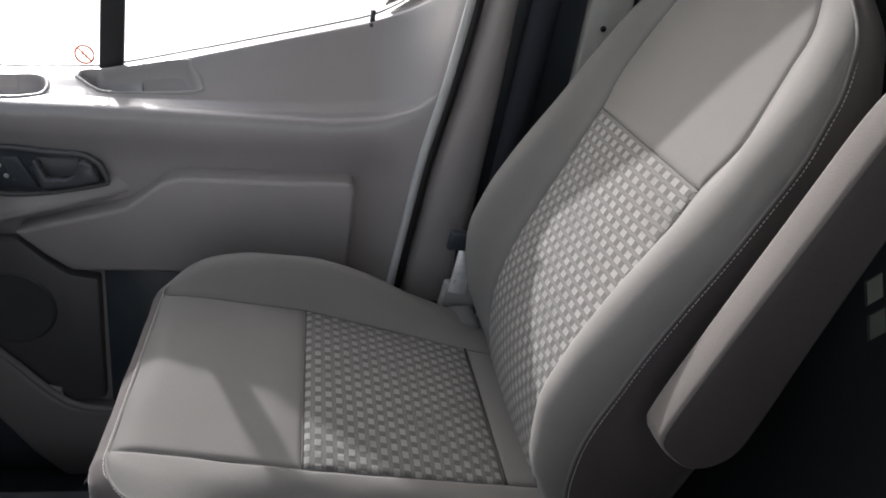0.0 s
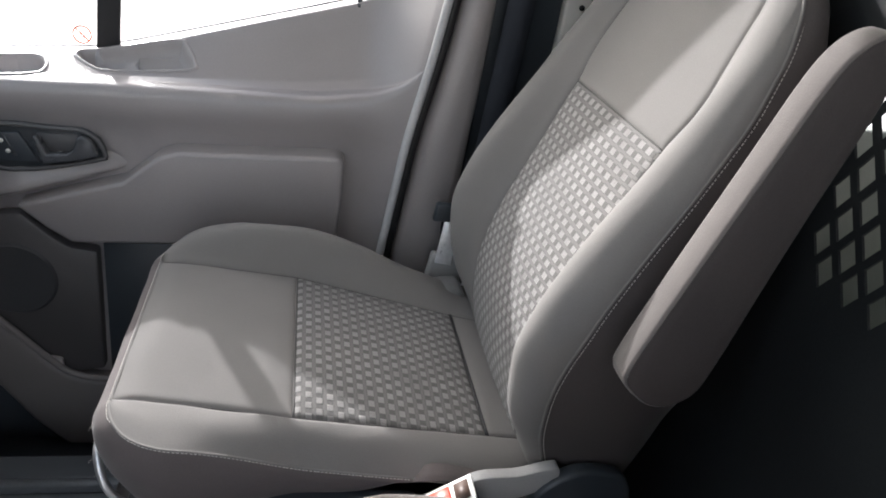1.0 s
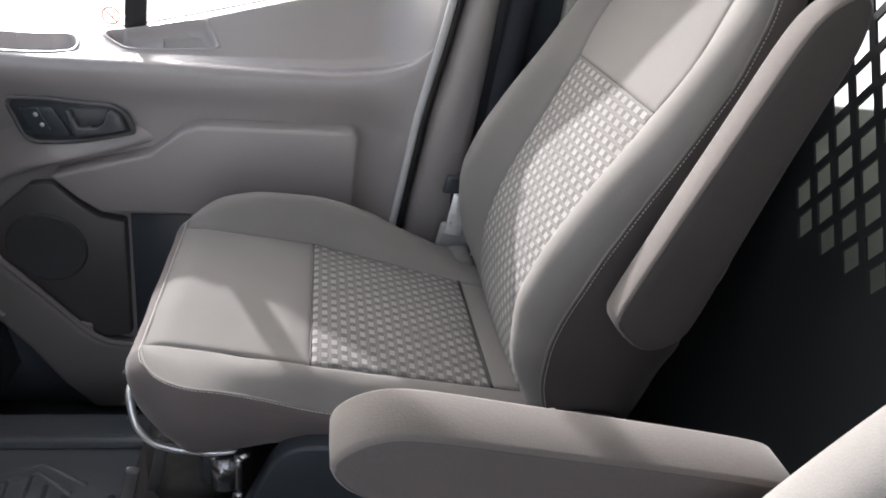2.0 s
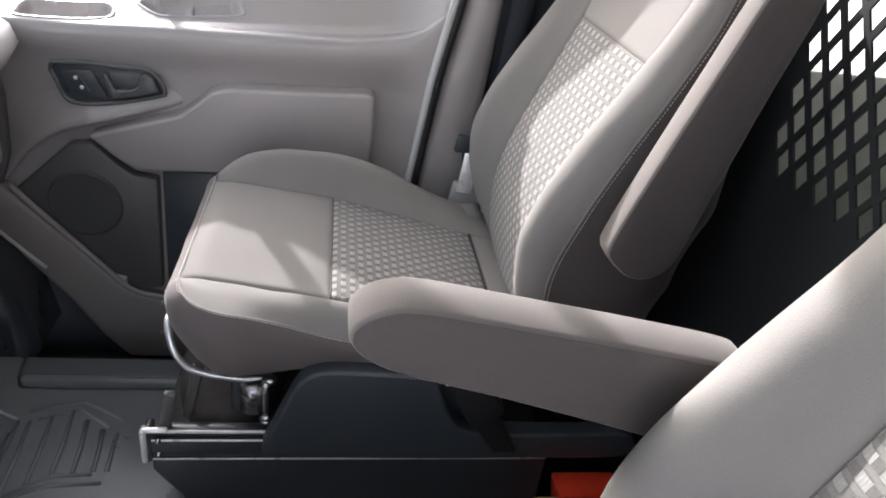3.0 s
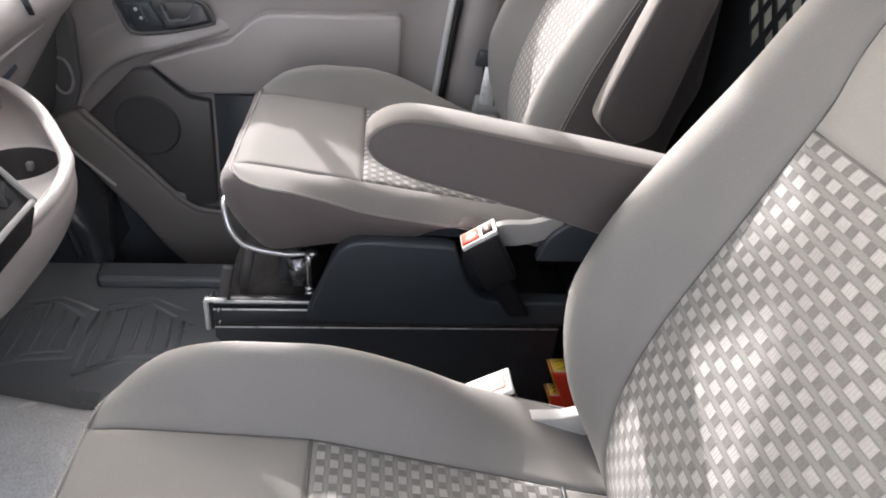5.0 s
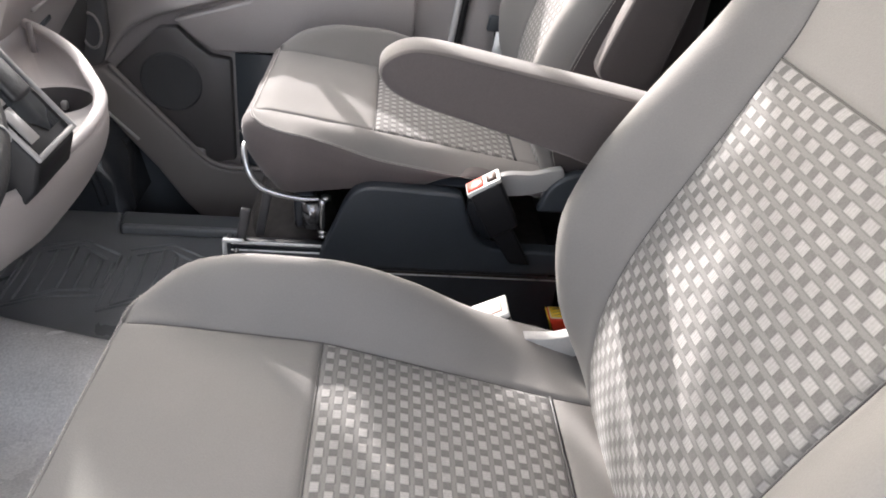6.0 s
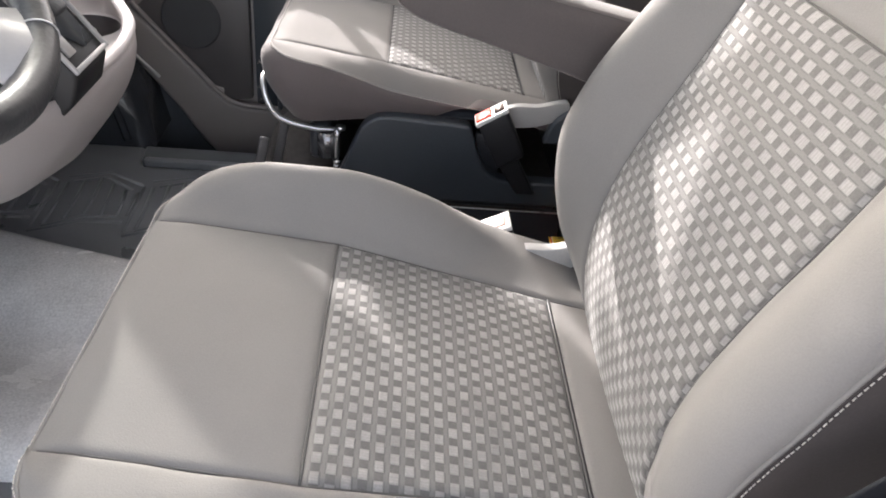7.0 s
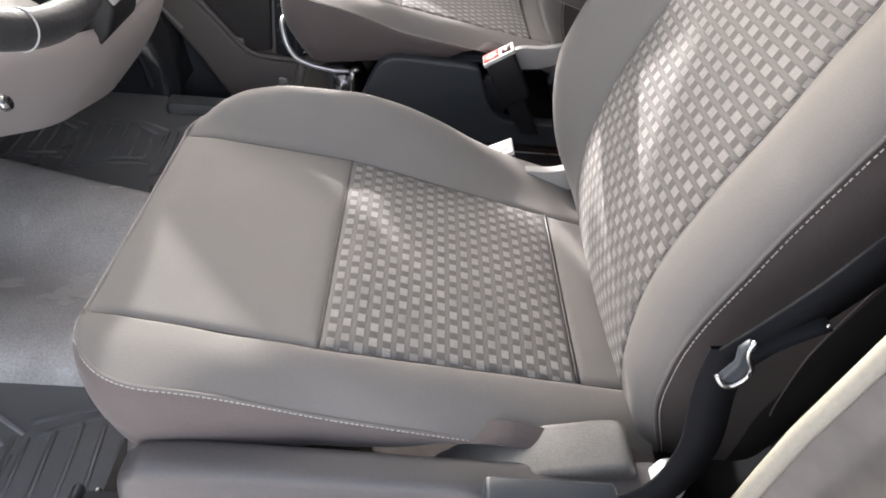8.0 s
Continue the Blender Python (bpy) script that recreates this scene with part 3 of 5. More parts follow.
    bar = [(-0.224, inboard * 0.165, 0.372), (-0.215, inboard * 0.186, 0.340), (-0.197, inboard * 0.191, 0.313), (-0.176, inboard * 0.191, 0.302), (-0.157, inboard * 0.191, 0.297), (-0.12, inboard * 0.190, 0.291), (-0.085, inboard * 0.184, 0.289)]
    bar = [(-0.216, inboard * -0.06, 0.366), (-0.219, inboard * 0.05, 0.368), (-0.222, inboard * 0.12, 0.369)] + bar
    shell("release_bar", tube(smooth_path(bar, 6), 0.0052, 10), BRIGHT, base, "curved glossy seat release bar")
    return base


def side_shield(base, s, outline, y0, y1, mat, label):
    sh = part("side_shield", slab([(p.x, p.y) for p in smooth_path([(a, b, 0) for a, b in outline], 5)], s * y0, s * y1, 0.013, 5), mat, base, label)
    return flatten(sh)


ped_p = pedestal((0, 0.44, 0), "black painted steel pedestal carrying a van seat", -1)
side_shield(ped_p, -1, [(-0.090, 0.205), (-0.062, 0.275), (-0.042, 0.322), (-0.020, 0.344), (0.01, 0.350), (0.08, 0.347), (0.142, 0.343), (0.158, 0.330), (0.172, 0.290), (0.190, 0.256), (0.222, 0.238), (0.30, 0.236), (0.40, 0.236), (0.47, 0.236), (0.47, 0.19), (0.30, 0.186), (0.15, 0.185), (-0.085, 0.188)], 0.212, 0.245, BLACK, "matt black plastic side shield")
ped_d = pedestal((-0.038, -0.44, -0.012), "black painted steel pedestal under a van seat", 1)
side_shield(ped_d, -1, [(-0.165, 0.20), (-0.162, 0.33), (-0.150, 0.362), (-0.12, 0.374), (0.0, 0.372), (0.10, 0.368), (0.17, 0.366), (0.26, 0.37), (0.33, 0.36), (0.34, 0.20)], 0.235, 0.275, SHIELD, "dark grey plastic side shield")


def buckle(at, lean, label, button, slot):
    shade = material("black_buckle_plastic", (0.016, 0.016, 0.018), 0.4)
    b = thing("belt_buckle", label, "belt buckle", at=at, group="belt buckles")
    stalk = part("stalk", slab([(0.055, -0.115), (0.085, -0.115), (0.03, -0.02), (-0.005, -0.03)], -0.009, 0.009, 0.003, 2), shade, b)
    head = part("head", slab([(-0.018, 0.0), (0.022, 0.026), (0.058, -0.045), (0.020, -0.070)], -0.017, 0.017, 0.005, 3), shade, b)
    part("face_plate", slab([(-0.021, 0.001), (0.022, 0.0290), (0.025, 0.0235), (-0.018, -0.005)], -0.0165, 0.0165, 0.0015, 2), WHITE, b, "worn white buckle face")
    if slot:
        part("release_button", slab([(-0.0205, 0.0035), (0.0005, 0.0172), (0.004, 0.012), (-0.017, -0.002)], -0.0125, 0.0125, 0.001, 1), button, b, "red release button")
        part("slot", slab([(0.0045, 0.0190), (0.0175, 0.0275), (0.0195, 0.0235), (0.0065, 0.0150)], -0.0110, 0.0110, 0.0, 1), slot, b, "dark tongue slot")
    else:
        part("release_button", slab([(-0.0150, 0.0062), (0.0165, 0.0268), (0.0185, 0.0225), (-0.0130, 0.0010)], -0.0095, 0.0085, 0.0012, 2), button, b, "faded red release button")
    b.rotation_euler = (0, lean, 0)
    b.scale = (1.2, 1.2, 1.2)
    return b


buckle((0.182, 0.178, 0.364), 0.0, "black seat belt buckle with a red button beside the seat", RED, material("brown_slot_shade", (0.10, 0.06, 0.045), 0.5))
FADED = material("faded_red_print", (0.62, 0.40, 0.34), 0.5, grain=400, vary=0.2)
buckle((0.152, -0.160, 0.353), 0.08, "black seat belt buckle with a worn pale red button", FADED, None)


threads = thing("frayed_thread", "loose frayed threads at a seat corner", "thread", at=(-0.219, 0.275, 0.392))
for k in range(7):
    rng = random.Random(k)
    pts = [(rng.uniform(-0.004, 0.004), rng.uniform(-0.004, 0.004), -0.012 * k + 0.02)]
    for _ in range(4):
        q = pts[-1]
        pts.append((q[0] - rng.uniform(0.0, 0.006), q[1] - rng.uniform(-0.003, 0.005), q[2] + rng.uniform(-0.006, 0.004)))
    shell("thread", tube(smooth_path(pts, 4), 0.00025, 4), THREAD, threads)
# ---- passenger door ----
SILL_Z = table([(-0.95, 0.650), (-0.50, 0.655), (-0.37, 0.668), (-0.307, 0.684), (-0.157, 0.728), (0.0, 0.775), (0.09, 0.803), (0.14, 0.83), (0.163, 0.850), (0.22, 0.92)], 0.02)
LEDGE_Z = table([(-0.95, 0.634), (-0.48, 0.636), (-0.358, 0.641), (0.04, 0.650), (0.136, 0.664), (0.19, 0.690), (0.23, 0.75)], 0.02)
EDGE_X = table([(-0.12, 0.115), (0.375, 0.153), (0.60, 0.180), (0.728, 0.205), (0.876, 0.229), (1.2, 0.262), (1.35, 0.272)], 0.03)

door = thing("door_passenger", "closed grey plastic van door with window, pocket and speaker", "door", "structure", at=(0, 0, 0))
RECESSES = [
    [(-0.392, 0.930), (-0.384, 0.947), (-0.300, 0.942), (-0.223, 0.935), (-0.210, 0.927), (-0.192, 0.903), (-0.204, 0.892), (-0.329, 0.890), (-0.362, 0.903)],
    [(-0.605, 0.90), (-0.59, 0.925), (-0.51, 0.930), (-0.457, 0.932), (-0.435, 0.908), (-0.441, 0.875), (-0.488, 0.856), (-0.59, 0.852)],
]


def ledge_profile(x):
    sz, lz = SILL_Z(x), LEDGE_Z(x)
    d = sz - lz
    return [(0.966, sz - 0.014), (0.962, sz), (0.955, sz + 0.001), (0.938, sz - 0.003), (0.925, lz + 0.72 * d), (0.905, lz + 0.42 * d), (0.88, lz + 0.12 * d), (0.865, lz + 0.003), (0.846, lz + 0.001), (0.838, lz - 0.002), (0.833, lz - 0.008), (0.830, lz - 0.020)]


def ledge_z(x, y):
    prof = ledge_profile(x)[2:]
    for (ya, za), (yb, zb) in zip(prof, prof[1:]):
        if yb <= y <= ya:
            return za + (zb - za) * (ya - y) / (ya - yb)
    return prof[0][1]


def inside(outline, x, y):
    hit_odd = False
    for (xa, ya), (xb, yb) in zip(outline, outline[1:] + outline[:1]):
        if (ya > y) != (yb > y) and x < xa + (xb - xa) * (y - ya) / (yb - ya):
            hit_odd = not hit_odd
    return hit_odd


rows = []
for x in [-0.92 + 0.26 * i / 20 for i in range(20)] + [-0.66 + 0.50 * i / 120 for i in range(120)] + [-0.16 + 0.374 * i / 50 for i in range(51)]:
    lz = LEDGE_Z(x)
    prof = [(0.966, SILL_Z(x) - 0.014), (0.962, SILL_Z(x))]
    prof += [(0.955 - 0.123 * i / 41, ledge_z(x, 0.955 - 0.123 * i / 41) - (0.05 if any(inside(o, x, 0.955 - 0.123 * i / 41) for o in RECESSES) else 0.0)) for i in range(42)]
    prof += [(0.830, lz - 0.020), (0.831, lz - 0.042), (0.834, 0.585), (0.838, 0.575), (0.842, 0.55), (0.842, 0.50), (0.838, 0.44), (0.832, 0.38), (0.826, 0.33), (0.822, 0.2), (0.82, 0.1), (0.82, -0.08)]
    out = min(max(0.0, (x - 0.10) / 0.11), 1.0) ** 2.2
    rows.append([(x + (EDGE_X(z) - 0.214) * max(0.0, (x + 0.2) / 0.414), y - (y - 0.808) * out, z) for y, z in prof])
shell("door_panel", grid(rows, flip=True), TRIM, door, "grained grey plastic door panel")
pad = [(-0.474, 0.432), (-0.385, 0.460), (-0.300, 0.486), (-0.268, 0.512), (-0.240, 0.536), (-0.210, 0.547), (-0.05, 0.552), (0.062, 0.557), (0.075, 0.548), (0.074, 0.47), (0.069, 0.39), (0.060, 0.376), (-0.10, 0.370), (-0.25, 0.368), (-0.39, 0.364), (-0.43, 0.392)]
flatten(part("pocket_pad", slab(pad, 0.792, 0.86, 0.010, 4), TRIM, door, "raised grey door pocket panel"))
roll = smooth_path([(-0.640, 0, 0.322), (-0.596, 0, 0.380), (-0.545, 0, 0.420), (-0.485, 0, 0.444), (-0.385, 0, 0.470), (-0.305, 0, 0.496), (-0.270, 0, 0.522), (-0.245, 0, 0.545), (-0.208, 0, 0.557), (-0.15, 0, 0.560)], 8)
rows = []
for i, p in enumerate(roll):
    q = roll[min(i + 1, len(roll) - 1)] - roll[max(i - 1, 0)]
    side = Vector((-q.z, 0, q.x)).normalized()
    fade = min(max((p.x + 0.47) / 0.20, 0.0), 1.0)
    lift = 0.030 * (1 - fade)
    reach = 0.075 * (0.35 + 0.65 * min(1.0, i / 12))
    r = []
    for d, h in ((1.0, -0.12), (0.8, 0.02), (0.6, 0.24), (0.4, 0.58), (0.22, 0.88), (0.10, 1.0), (0.03, 0.96), (-0.01, 0.80), (-0.02, 0.40), (-0.02, -0.3)):
        c = p + side * (d * reach)
        r.append((c.x, 0.836 + 0.012 * fade - lift * h, c.z))
    rows.append(r)
shell("armrest_ridge", grid(rows, flip=True), TRIM, door, "moulded ridge above the door pocket panel")
# inner handle
bez = [(-0.53, 0.564), (-0.47, 0.567), (-0.411, 0.564), (-0.365, 0.563), (-0.341, 0.548), (-0.330, 0.521), (-0.338, 0.514), (-0.396, 0.499), (-0.449, 0.489), (-0.495, 0.487), (-0.514, 0.498), (-0.527, 0.532), (-0.534, 0.551)]
handle = part("inner_handle", slab(bez, 0.826, 0.86, 0.004, 2), GLOSS, door, "black door handle bezel with lock switch")
flatten(handle)
HANDLE = material("satin_handle_plastic", (0.085, 0.088, 0.095), 0.28, grain=300, bump=0.08)
shell("bezel_rim", tube([(p.x, 0.823, p.y) for p in smooth_path([(a, b, 0) for a, b in bez + bez[:1]], 4)[:-1]], 0.0042, 8, closed=True), TRIM_DARK, handle, "dark grey bezel rim")
part("lock_switch", slab([(-0.516, 0.548), (-0.462, 0.555), (-0.434, 0.501), (-0.498, 0.499)], 0.820, 0.828, 0.003, 2), BLACK, handle, "black lock switch panel")
part("switch_ridge", slab([(-0.489, 0.550), (-0.485, 0.550), (-0.467, 0.512), (-0.472, 0.512)], 0.8185, 0.822, 0.001, 1), HANDLE, handle)
for x, z in ((-0.490, 0.538), (-0.481, 0.520)):
    part("switch_mark", slab([(x + 0.004 * math.cos(a), z + 0.004 * math.sin(a)) for a in (2 * math.pi * k / 10 for k in range(10))], 0.8190, 0.8205, 0), WHITE, handle)
part("pull_recess", slab([(-0.436, 0.553), (-0.372, 0.556), (-0.374, 0.532), (-0.388, 0.524), (-0.420, 0.521)], 0.8235, 0.8275, 0.001, 1), TRIM_DARK, handle, "dark finger recess")
lever_outline = [(-0.439, 0.553), (-0.431, 0.553), (-0.419, 0.522), (-0.388, 0.525), (-0.377, 0.532), (-0.371, 0.553), (-0.362, 0.559), (-0.348, 0.551), (-0.338, 0.524), (-0.368, 0.514), (-0.427, 0.503)]
flatten(part("pull_lever", slab(lever_outline, 0.808, 0.826, 0.005, 3), HANDLE, handle, "satin grey pull lever"))
# cup recesses on the ledge
for outline in RECESSES:
    pts = [(p.x, p.y) for p in smooth_path([(a, b, 0) for a, b in outline + outline[:1]], 5)[:-1]]
    cx, cy = sum(p[0] for p in pts) / len(pts), sum(p[1] for p in pts) / len(pts)
    rr = []
    for s, dz in ((1.06, -0.001), (1.045, 0.0025), (1.0, 0.003), (0.975, 0.001), (0.95, -0.008), (0.92, -0.026), (0.85, -0.029), (0.02, -0.029)):
        rr.append([(cx + (px - cx) * s, cy + (py - cy) * s, ledge_z(cx + (px - cx) * max(s, 0.9), cy + (py - cy) * max(s, 0.9)) + dz) for px, py in pts])
    shell("ledge_recess", grid(rr, loop=True), TRIM, door, "shallow recess with a raised rim")
# speaker field and lower pocket
flatten(part("speaker_field", slab([(-0.63, 0.30), (-0.513, 0.41), (-0.47, 0.415), (-0.43, 0.375), (-0.40, 0.352), (-0.352, 0.345), (-0.358, 0.085), (-0.42, 0.075)], 0.800, 0.83, 0.006, 2), TRIM_MID, door, "dark speaker field"))
bm = bmesh.new()
bmesh.ops.create_cone(bm, cap_ends=True, segments=48, radius1=0.074, radius2=0.068, depth=0.006, matrix=pose(-0.495, 0.7985, 0.283, 90))
flatten(part("speaker_grille", bm, material("speaker_grille_plastic", (0.056, 0.056, 0.060), 0.6, grain=650, bump=0.8, vary=0.3), door, "round dark speaker grille"))
flatten(part("pocket_well", slab([(-0.345, 0.36), (-0.18, 0.36), (-0.18, 0.05), (-0.35, 0.07)], 0.812, 0.83, 0.004, 2), BLACK, door))
shell("pocket_lip", tube(smooth_path([(-0.632, 0.796, 0.318), (-0.578, 0.792, 0.258), (-0.507, 0.790, 0.180), (-0.442, 0.790, 0.104), (-0.410, 0.79, 0.080), (-0.37, 0.79, 0.070), (-0.25, 0.79, 0.066)], 8), 0.0065, 10), TRIM_LOW, door, "rounded pocket lip")
flatten(part("lower_pocket", slab([(-0.69, 0.30), (-0.645, 0.318), (-0.585, 0.258), (-0.513, 0.180), (-0.447, 0.102), (-0.415, 0.076), (-0.37, 0.066), (0.05, 0.060), (0.05, -0.10), (-0.44, -0.10), (-0.495, -0.035), (-0.55, 0.055), (-0.635, 0.165), (-0.69, 0.25)], 0.786, 0.84, 0.012, 4), TRIM_LOW, door, "bulging lower door pocket"))
shell("window_gasket", tube([(x, 0.9665, SILL_Z(x) + 0.004) for x in [-0.92 + 1.08 * i / 60 for i in range(61)]], 0.0016, 6), RUBBER, door, "thin black window gasket")
part("pocket_clip", slab([(-0.45, 0.072), (-0.43, 0.072), (-0.43, 0.112), (-0.452, 0.118)], 0.792, 0.802, 0.003, 2), TRIM, door, "small pale bracket")
part("lower_liner", slab([(-0.97, -0.12), (-0.44, -0.12), (-0.48, -0.03), (-0.54, 0.06), (-0.63, 0.17), (-0.69, 0.27), (-0.97, 0.27)], 0.811, 0.817, 0.0), BLACK, door, "black lower door liner")
# lock knob
bm = bmesh.new()
bmesh.ops.create_cone(bm, cap_ends=True, segments=16, radius1=0.0042, radius2=0.005, depth=0.024, matrix=pose(0.090, 0.945, 0.808))
bmesh.ops.create_cone(bm, cap_ends=True, segments=16, radius1=0.010, radius2=0.008, depth=0.006, matrix=pose(0.090, 0.945, 0.796))
part("lock_knob", bm, BLACK, door, "small black lock knob")
# frame and glass
flatten(part("window_divider", slab([(-0.368, 0.66), (-0.328, 0.66), (-0.272, 1.36), (-0.310, 1.36)], 0.962, 0.972, 0.004, 2), RUBBER, door, "black window divider bar"))
outer = [(-0.92, -0.12), (0.20, -0.12), (0.24, 0.60), (0.25, 0.92), (0.165, 0.85)] + [(x, SILL_Z(x) - 0.008) for x in (0.10, 0.0, -0.1, -0.2, -0.3, -0.4, -0.5, -0.7, -0.92)]
flatten(part("door_skin", slab(outer, 0.965, 0.99, 0.0), WHITE, door))
pane_outline = [(x, SILL_Z(x) - 0.02) for x in (-0.92, -0.7, -0.5, -0.4, -0.3, -0.2, -0.1, 0.0, 0.10, 0.18)] + [(0.25, 0.88), (0.28, 1.30), (-0.40, 1.30), (-0.92, 0.90)]
pane = part("window_pane", slab(pane_outline, 0.972, 0.976, 0), GLASS, door, "clear window glass")
pane.visible_shadow = False
ORANGE = material("orange_red_print", (0.62, 0.10, 0.035), 0.5, vary=0.1)
stick = shell("prohibition_sticker", tube([(-0.390 + 0.0150 * math.cos(a), 0.9690, 0.689 + 0.0150 * math.sin(a)) for a in (2 * math.pi * k / 32 for k in range(32))], 0.0018, 6, closed=True), ORANGE, door, "orange-red prohibition ring printed on the glass")
shell("bar", tube([(-0.4005, 0.9692, 0.6995), (-0.390, 0.9692, 0.689), (-0.3795, 0.9692, 0.6785)], 0.0016, 6), ORANGE, stick)
for z, w in ((0.6925, 0.007), (0.6875, 0.011), (0.6830, 0.006)):
    part("print_mark", slab([(-0.390 - w, z), (-0.390 + w, z), (-0.390 + w, z + 0.0018), (-0.390 - w, z + 0.0018)], 0.9700, 0.9704, 0), ORANGE, stick)

for k, (w, z) in enumerate(((0.020, 0.716), (0.034, 0.710), (0.028, 0.704), (0.030, 0.698))):
    part("glass_mark", slab([(-0.294 - w / 2, z), (-0.294 + w / 2, z), (-0.294 + w / 2, z + 0.0016), (-0.294 - w / 2, z + 0.0016)], 0.9712, 0.9716, 0), SEAL, pane, "faint grey print on the glass")

# Unseen block, a guessed outside mirror, added to shade the driver seat insert.
shade_block = part("insert_shade_block", slab([(-0.660, 1.10), (-0.645, 1.088), (-0.48, 1.085), (-0.465, 1.10), (-0.47, 1.205), (-0.49, 1.22), (-0.63, 1.215), (-0.655, 1.195)], 1.09, 1.20, 0.02, 3), BLACK, door, "unseen black block added to shade the driver seat insert")
flatten(shade_block)
shell("shade_block_arm", tube(smooth_path([(-0.60, 0.992, 1.07), (-0.60, 1.03, 1.09), (-0.59, 1.08, 1.11), (-0.58, 1.12, 1.12)], 5), 0.016, 10), BLACK, shade_block)

tagged(part("body_side_passenger", slab([(0.245, -0.14), (0.62, -0.14), (0.62, 0.92), (0.245, 0.92)], 0.966, 0.992, 0.0), WHITE, None), "white painted van side behind the pillar", "wall", kind="structure")

# ---- door opening, pillar and belt ----
seal_path = [(EDGE_X(z) + 0.001, 0.802 + 0.05 * max(0, z - 0.75), z) for z in [0.0 + 1.32 * i / 40 for i in range(41)]]
tagged(shell("door_seal_grey", tube([(x, y - 0.004, z) for x, y, z in seal_path], 0.0078, 10), SEAL, None), "grey rubber door seal along the pillar", "seal", kind="structure")
tagged(shell("door_seal_black", tube([(x + 0.014, y + 0.010, z) for x, y, z in seal_path], 0.010, 8), RUBBER, None), "black rubber door seal along the pillar", "seal", kind="structure")
PILLAR_X = table([(0.2, 0.275), (0.33, 0.278), (0.48, 0.290), (0.69, 0.303), (0.88, 0.310), (1.2, 0.345), (1.42, 0.37)])
rows = []
for z in [0.325 + 1.05 * i / 40 for i in range(41)]:
    e, f = EDGE_X(z) + 0.024, PILLAR_X(z)
    rows.append([(e, 0.86, z), (e + 0.002, 0.828, z), (e + 0.008, 0.812, z), (e + 0.02, 0.804, z), (f - 0.02, 0.803, z), (f - 0.006, 0.808, z), (f, 0.822, z), (f + 0.004, 0.86, z)])
pillar = tagged(shell("pillar_trim", grid(rows), TRIM, None), "brown-grey plastic pillar trim", "pillar", kind="structure")
# A flat black sheet puts the recess shade into colour.
tagged(part("belt_recess_shade", slab([(0.27, 0.30), (0.43, 0.30), (0.45, 1.42), (0.30, 1.42)], 0.862, 0.90, 0.004), BLACK, None), "black sheet painting the shade of the recess behind the pillar trim", "trim", kind="structure")
tagged(part("inner_side_panel", slab([(0.432, 0.30), (0.518, 0.30), (0.518, 1.42), (0.452, 1.42)], 0.850, 0.93, 0.006), WHITE, None), "white painted inner side panel", "wall", kind="structure")
tagged(part("pillar_foot", slab([(0.165, -0.1), (0.516, -0.1), (0.516, 0.322), (0.165, 0.322)], 0.812, 0.90, 0.01), TRIM_DARK, None), "dark plastic pillar foot", "pillar", kind="structure")

bm = bmesh.new()
bmesh.ops.create_cone(bm, cap_ends=True, segments=14, radius1=0.005, radius2=0.005, depth=0.003, matrix=pose(0.472, 0.849, 0.848, 90))
tagged(part("panel_hole", bm, RUBBER, None), "small dark hole in the white side panel", "hole", kind="structure")
belt = thing("seat_belt", "dark grey seat belt hanging beside the pillar", "seat belt", at=(0.285, 0.80, 0.32), group="seat belts")
rows = []
for i in range(30):
    z = 0.15 + 1.0 * i / 29
    x = 0.035 + 0.06 * z
    rows.append([(x - 0.024, 0.012, z), (x, 0.006 + 0.004 * math.sin(z * 9), z), (x + 0.024, 0.012, z), (x + 0.024, 0.0145, z), (x, 0.009 + 0.004 * math.sin(z * 9), z), (x - 0.024, 0.0145, z)])
shell("webbing", grid(rows, loop=True), BELT_NAVY, belt, "navy woven webbing")
tongue = part("tongue", slab([(-0.055, 0.160), (-0.005, 0.160), (-0.003, 0.192), (-0.050, 0.195)], -0.088, -0.070, 0.005, 3), BLACK, belt, "black belt tongue cap")
part("tongue_plate", slab([(-0.040, 0.075), (-0.008, 0.07), (-0.006, 0.16), (-0.032, 0.16)], -0.082, -0.078, 0.001, 1), GLINT_WORN, belt, "bright steel belt tongue")
part("anchor_cover", slab([(-0.052, 0.035), (0.015, 0.03), (0.015, 0.085), (-0.045, 0.09)], -0.075, -0.055, 0.006, 3), RECLINER, belt, "pale anchor plate")
part("anchor_strap", slab([(-0.030, 0.0), (0.010, 0.0), (0.0, 0.17), (-0.035, 0.17)], -0.070, -0.064, 0.001, 1), BELT, belt)
# ---- partition and shell of the cab ----
PX = 0.52
CARGO_SILL = 0.65
SHEET = material("black_coated_sheet", (0.017, 0.019, 0.021), 0.5, grain=260, bump=0.1, vary=0.2, spec=0.3)
part_wall = thing("partition", "black steel partition with an expanded diamond mesh window", "partition", "structure", at=(PX, 0, 0))
part("lower_sheet", slab([(-0.98, -0.1), (0.98, -0.1), (0.98, 0.675), (-0.98, 0.675)], 0.0042, 0.012, 0.0, axis="x"), SHEET, part_wall, "black lower sheet")
part("upper_sheet", slab([(-0.98, 1.05), (0.98, 1.05), (0.98, 1.42), (-0.98, 1.42)], 0.0042, 0.012, 0.0, axis="x"), SHEET, part_wall)
part("side_sheet", slab([(0.205, 0.675), (0.98, 0.675), (0.98, 1.05), (0.205, 1.05)], 0.0042, 0.012, 0.0, axis="x"), SHEET, part_wall)
part("side_sheet", slab([(-0.98, 0.675), (-0.50, 0.675), (-0.50, 1.05), (-0.98, 1.05)], 0.0042, 0.012, 0.0, axis="x"), SHEET, part_wall)


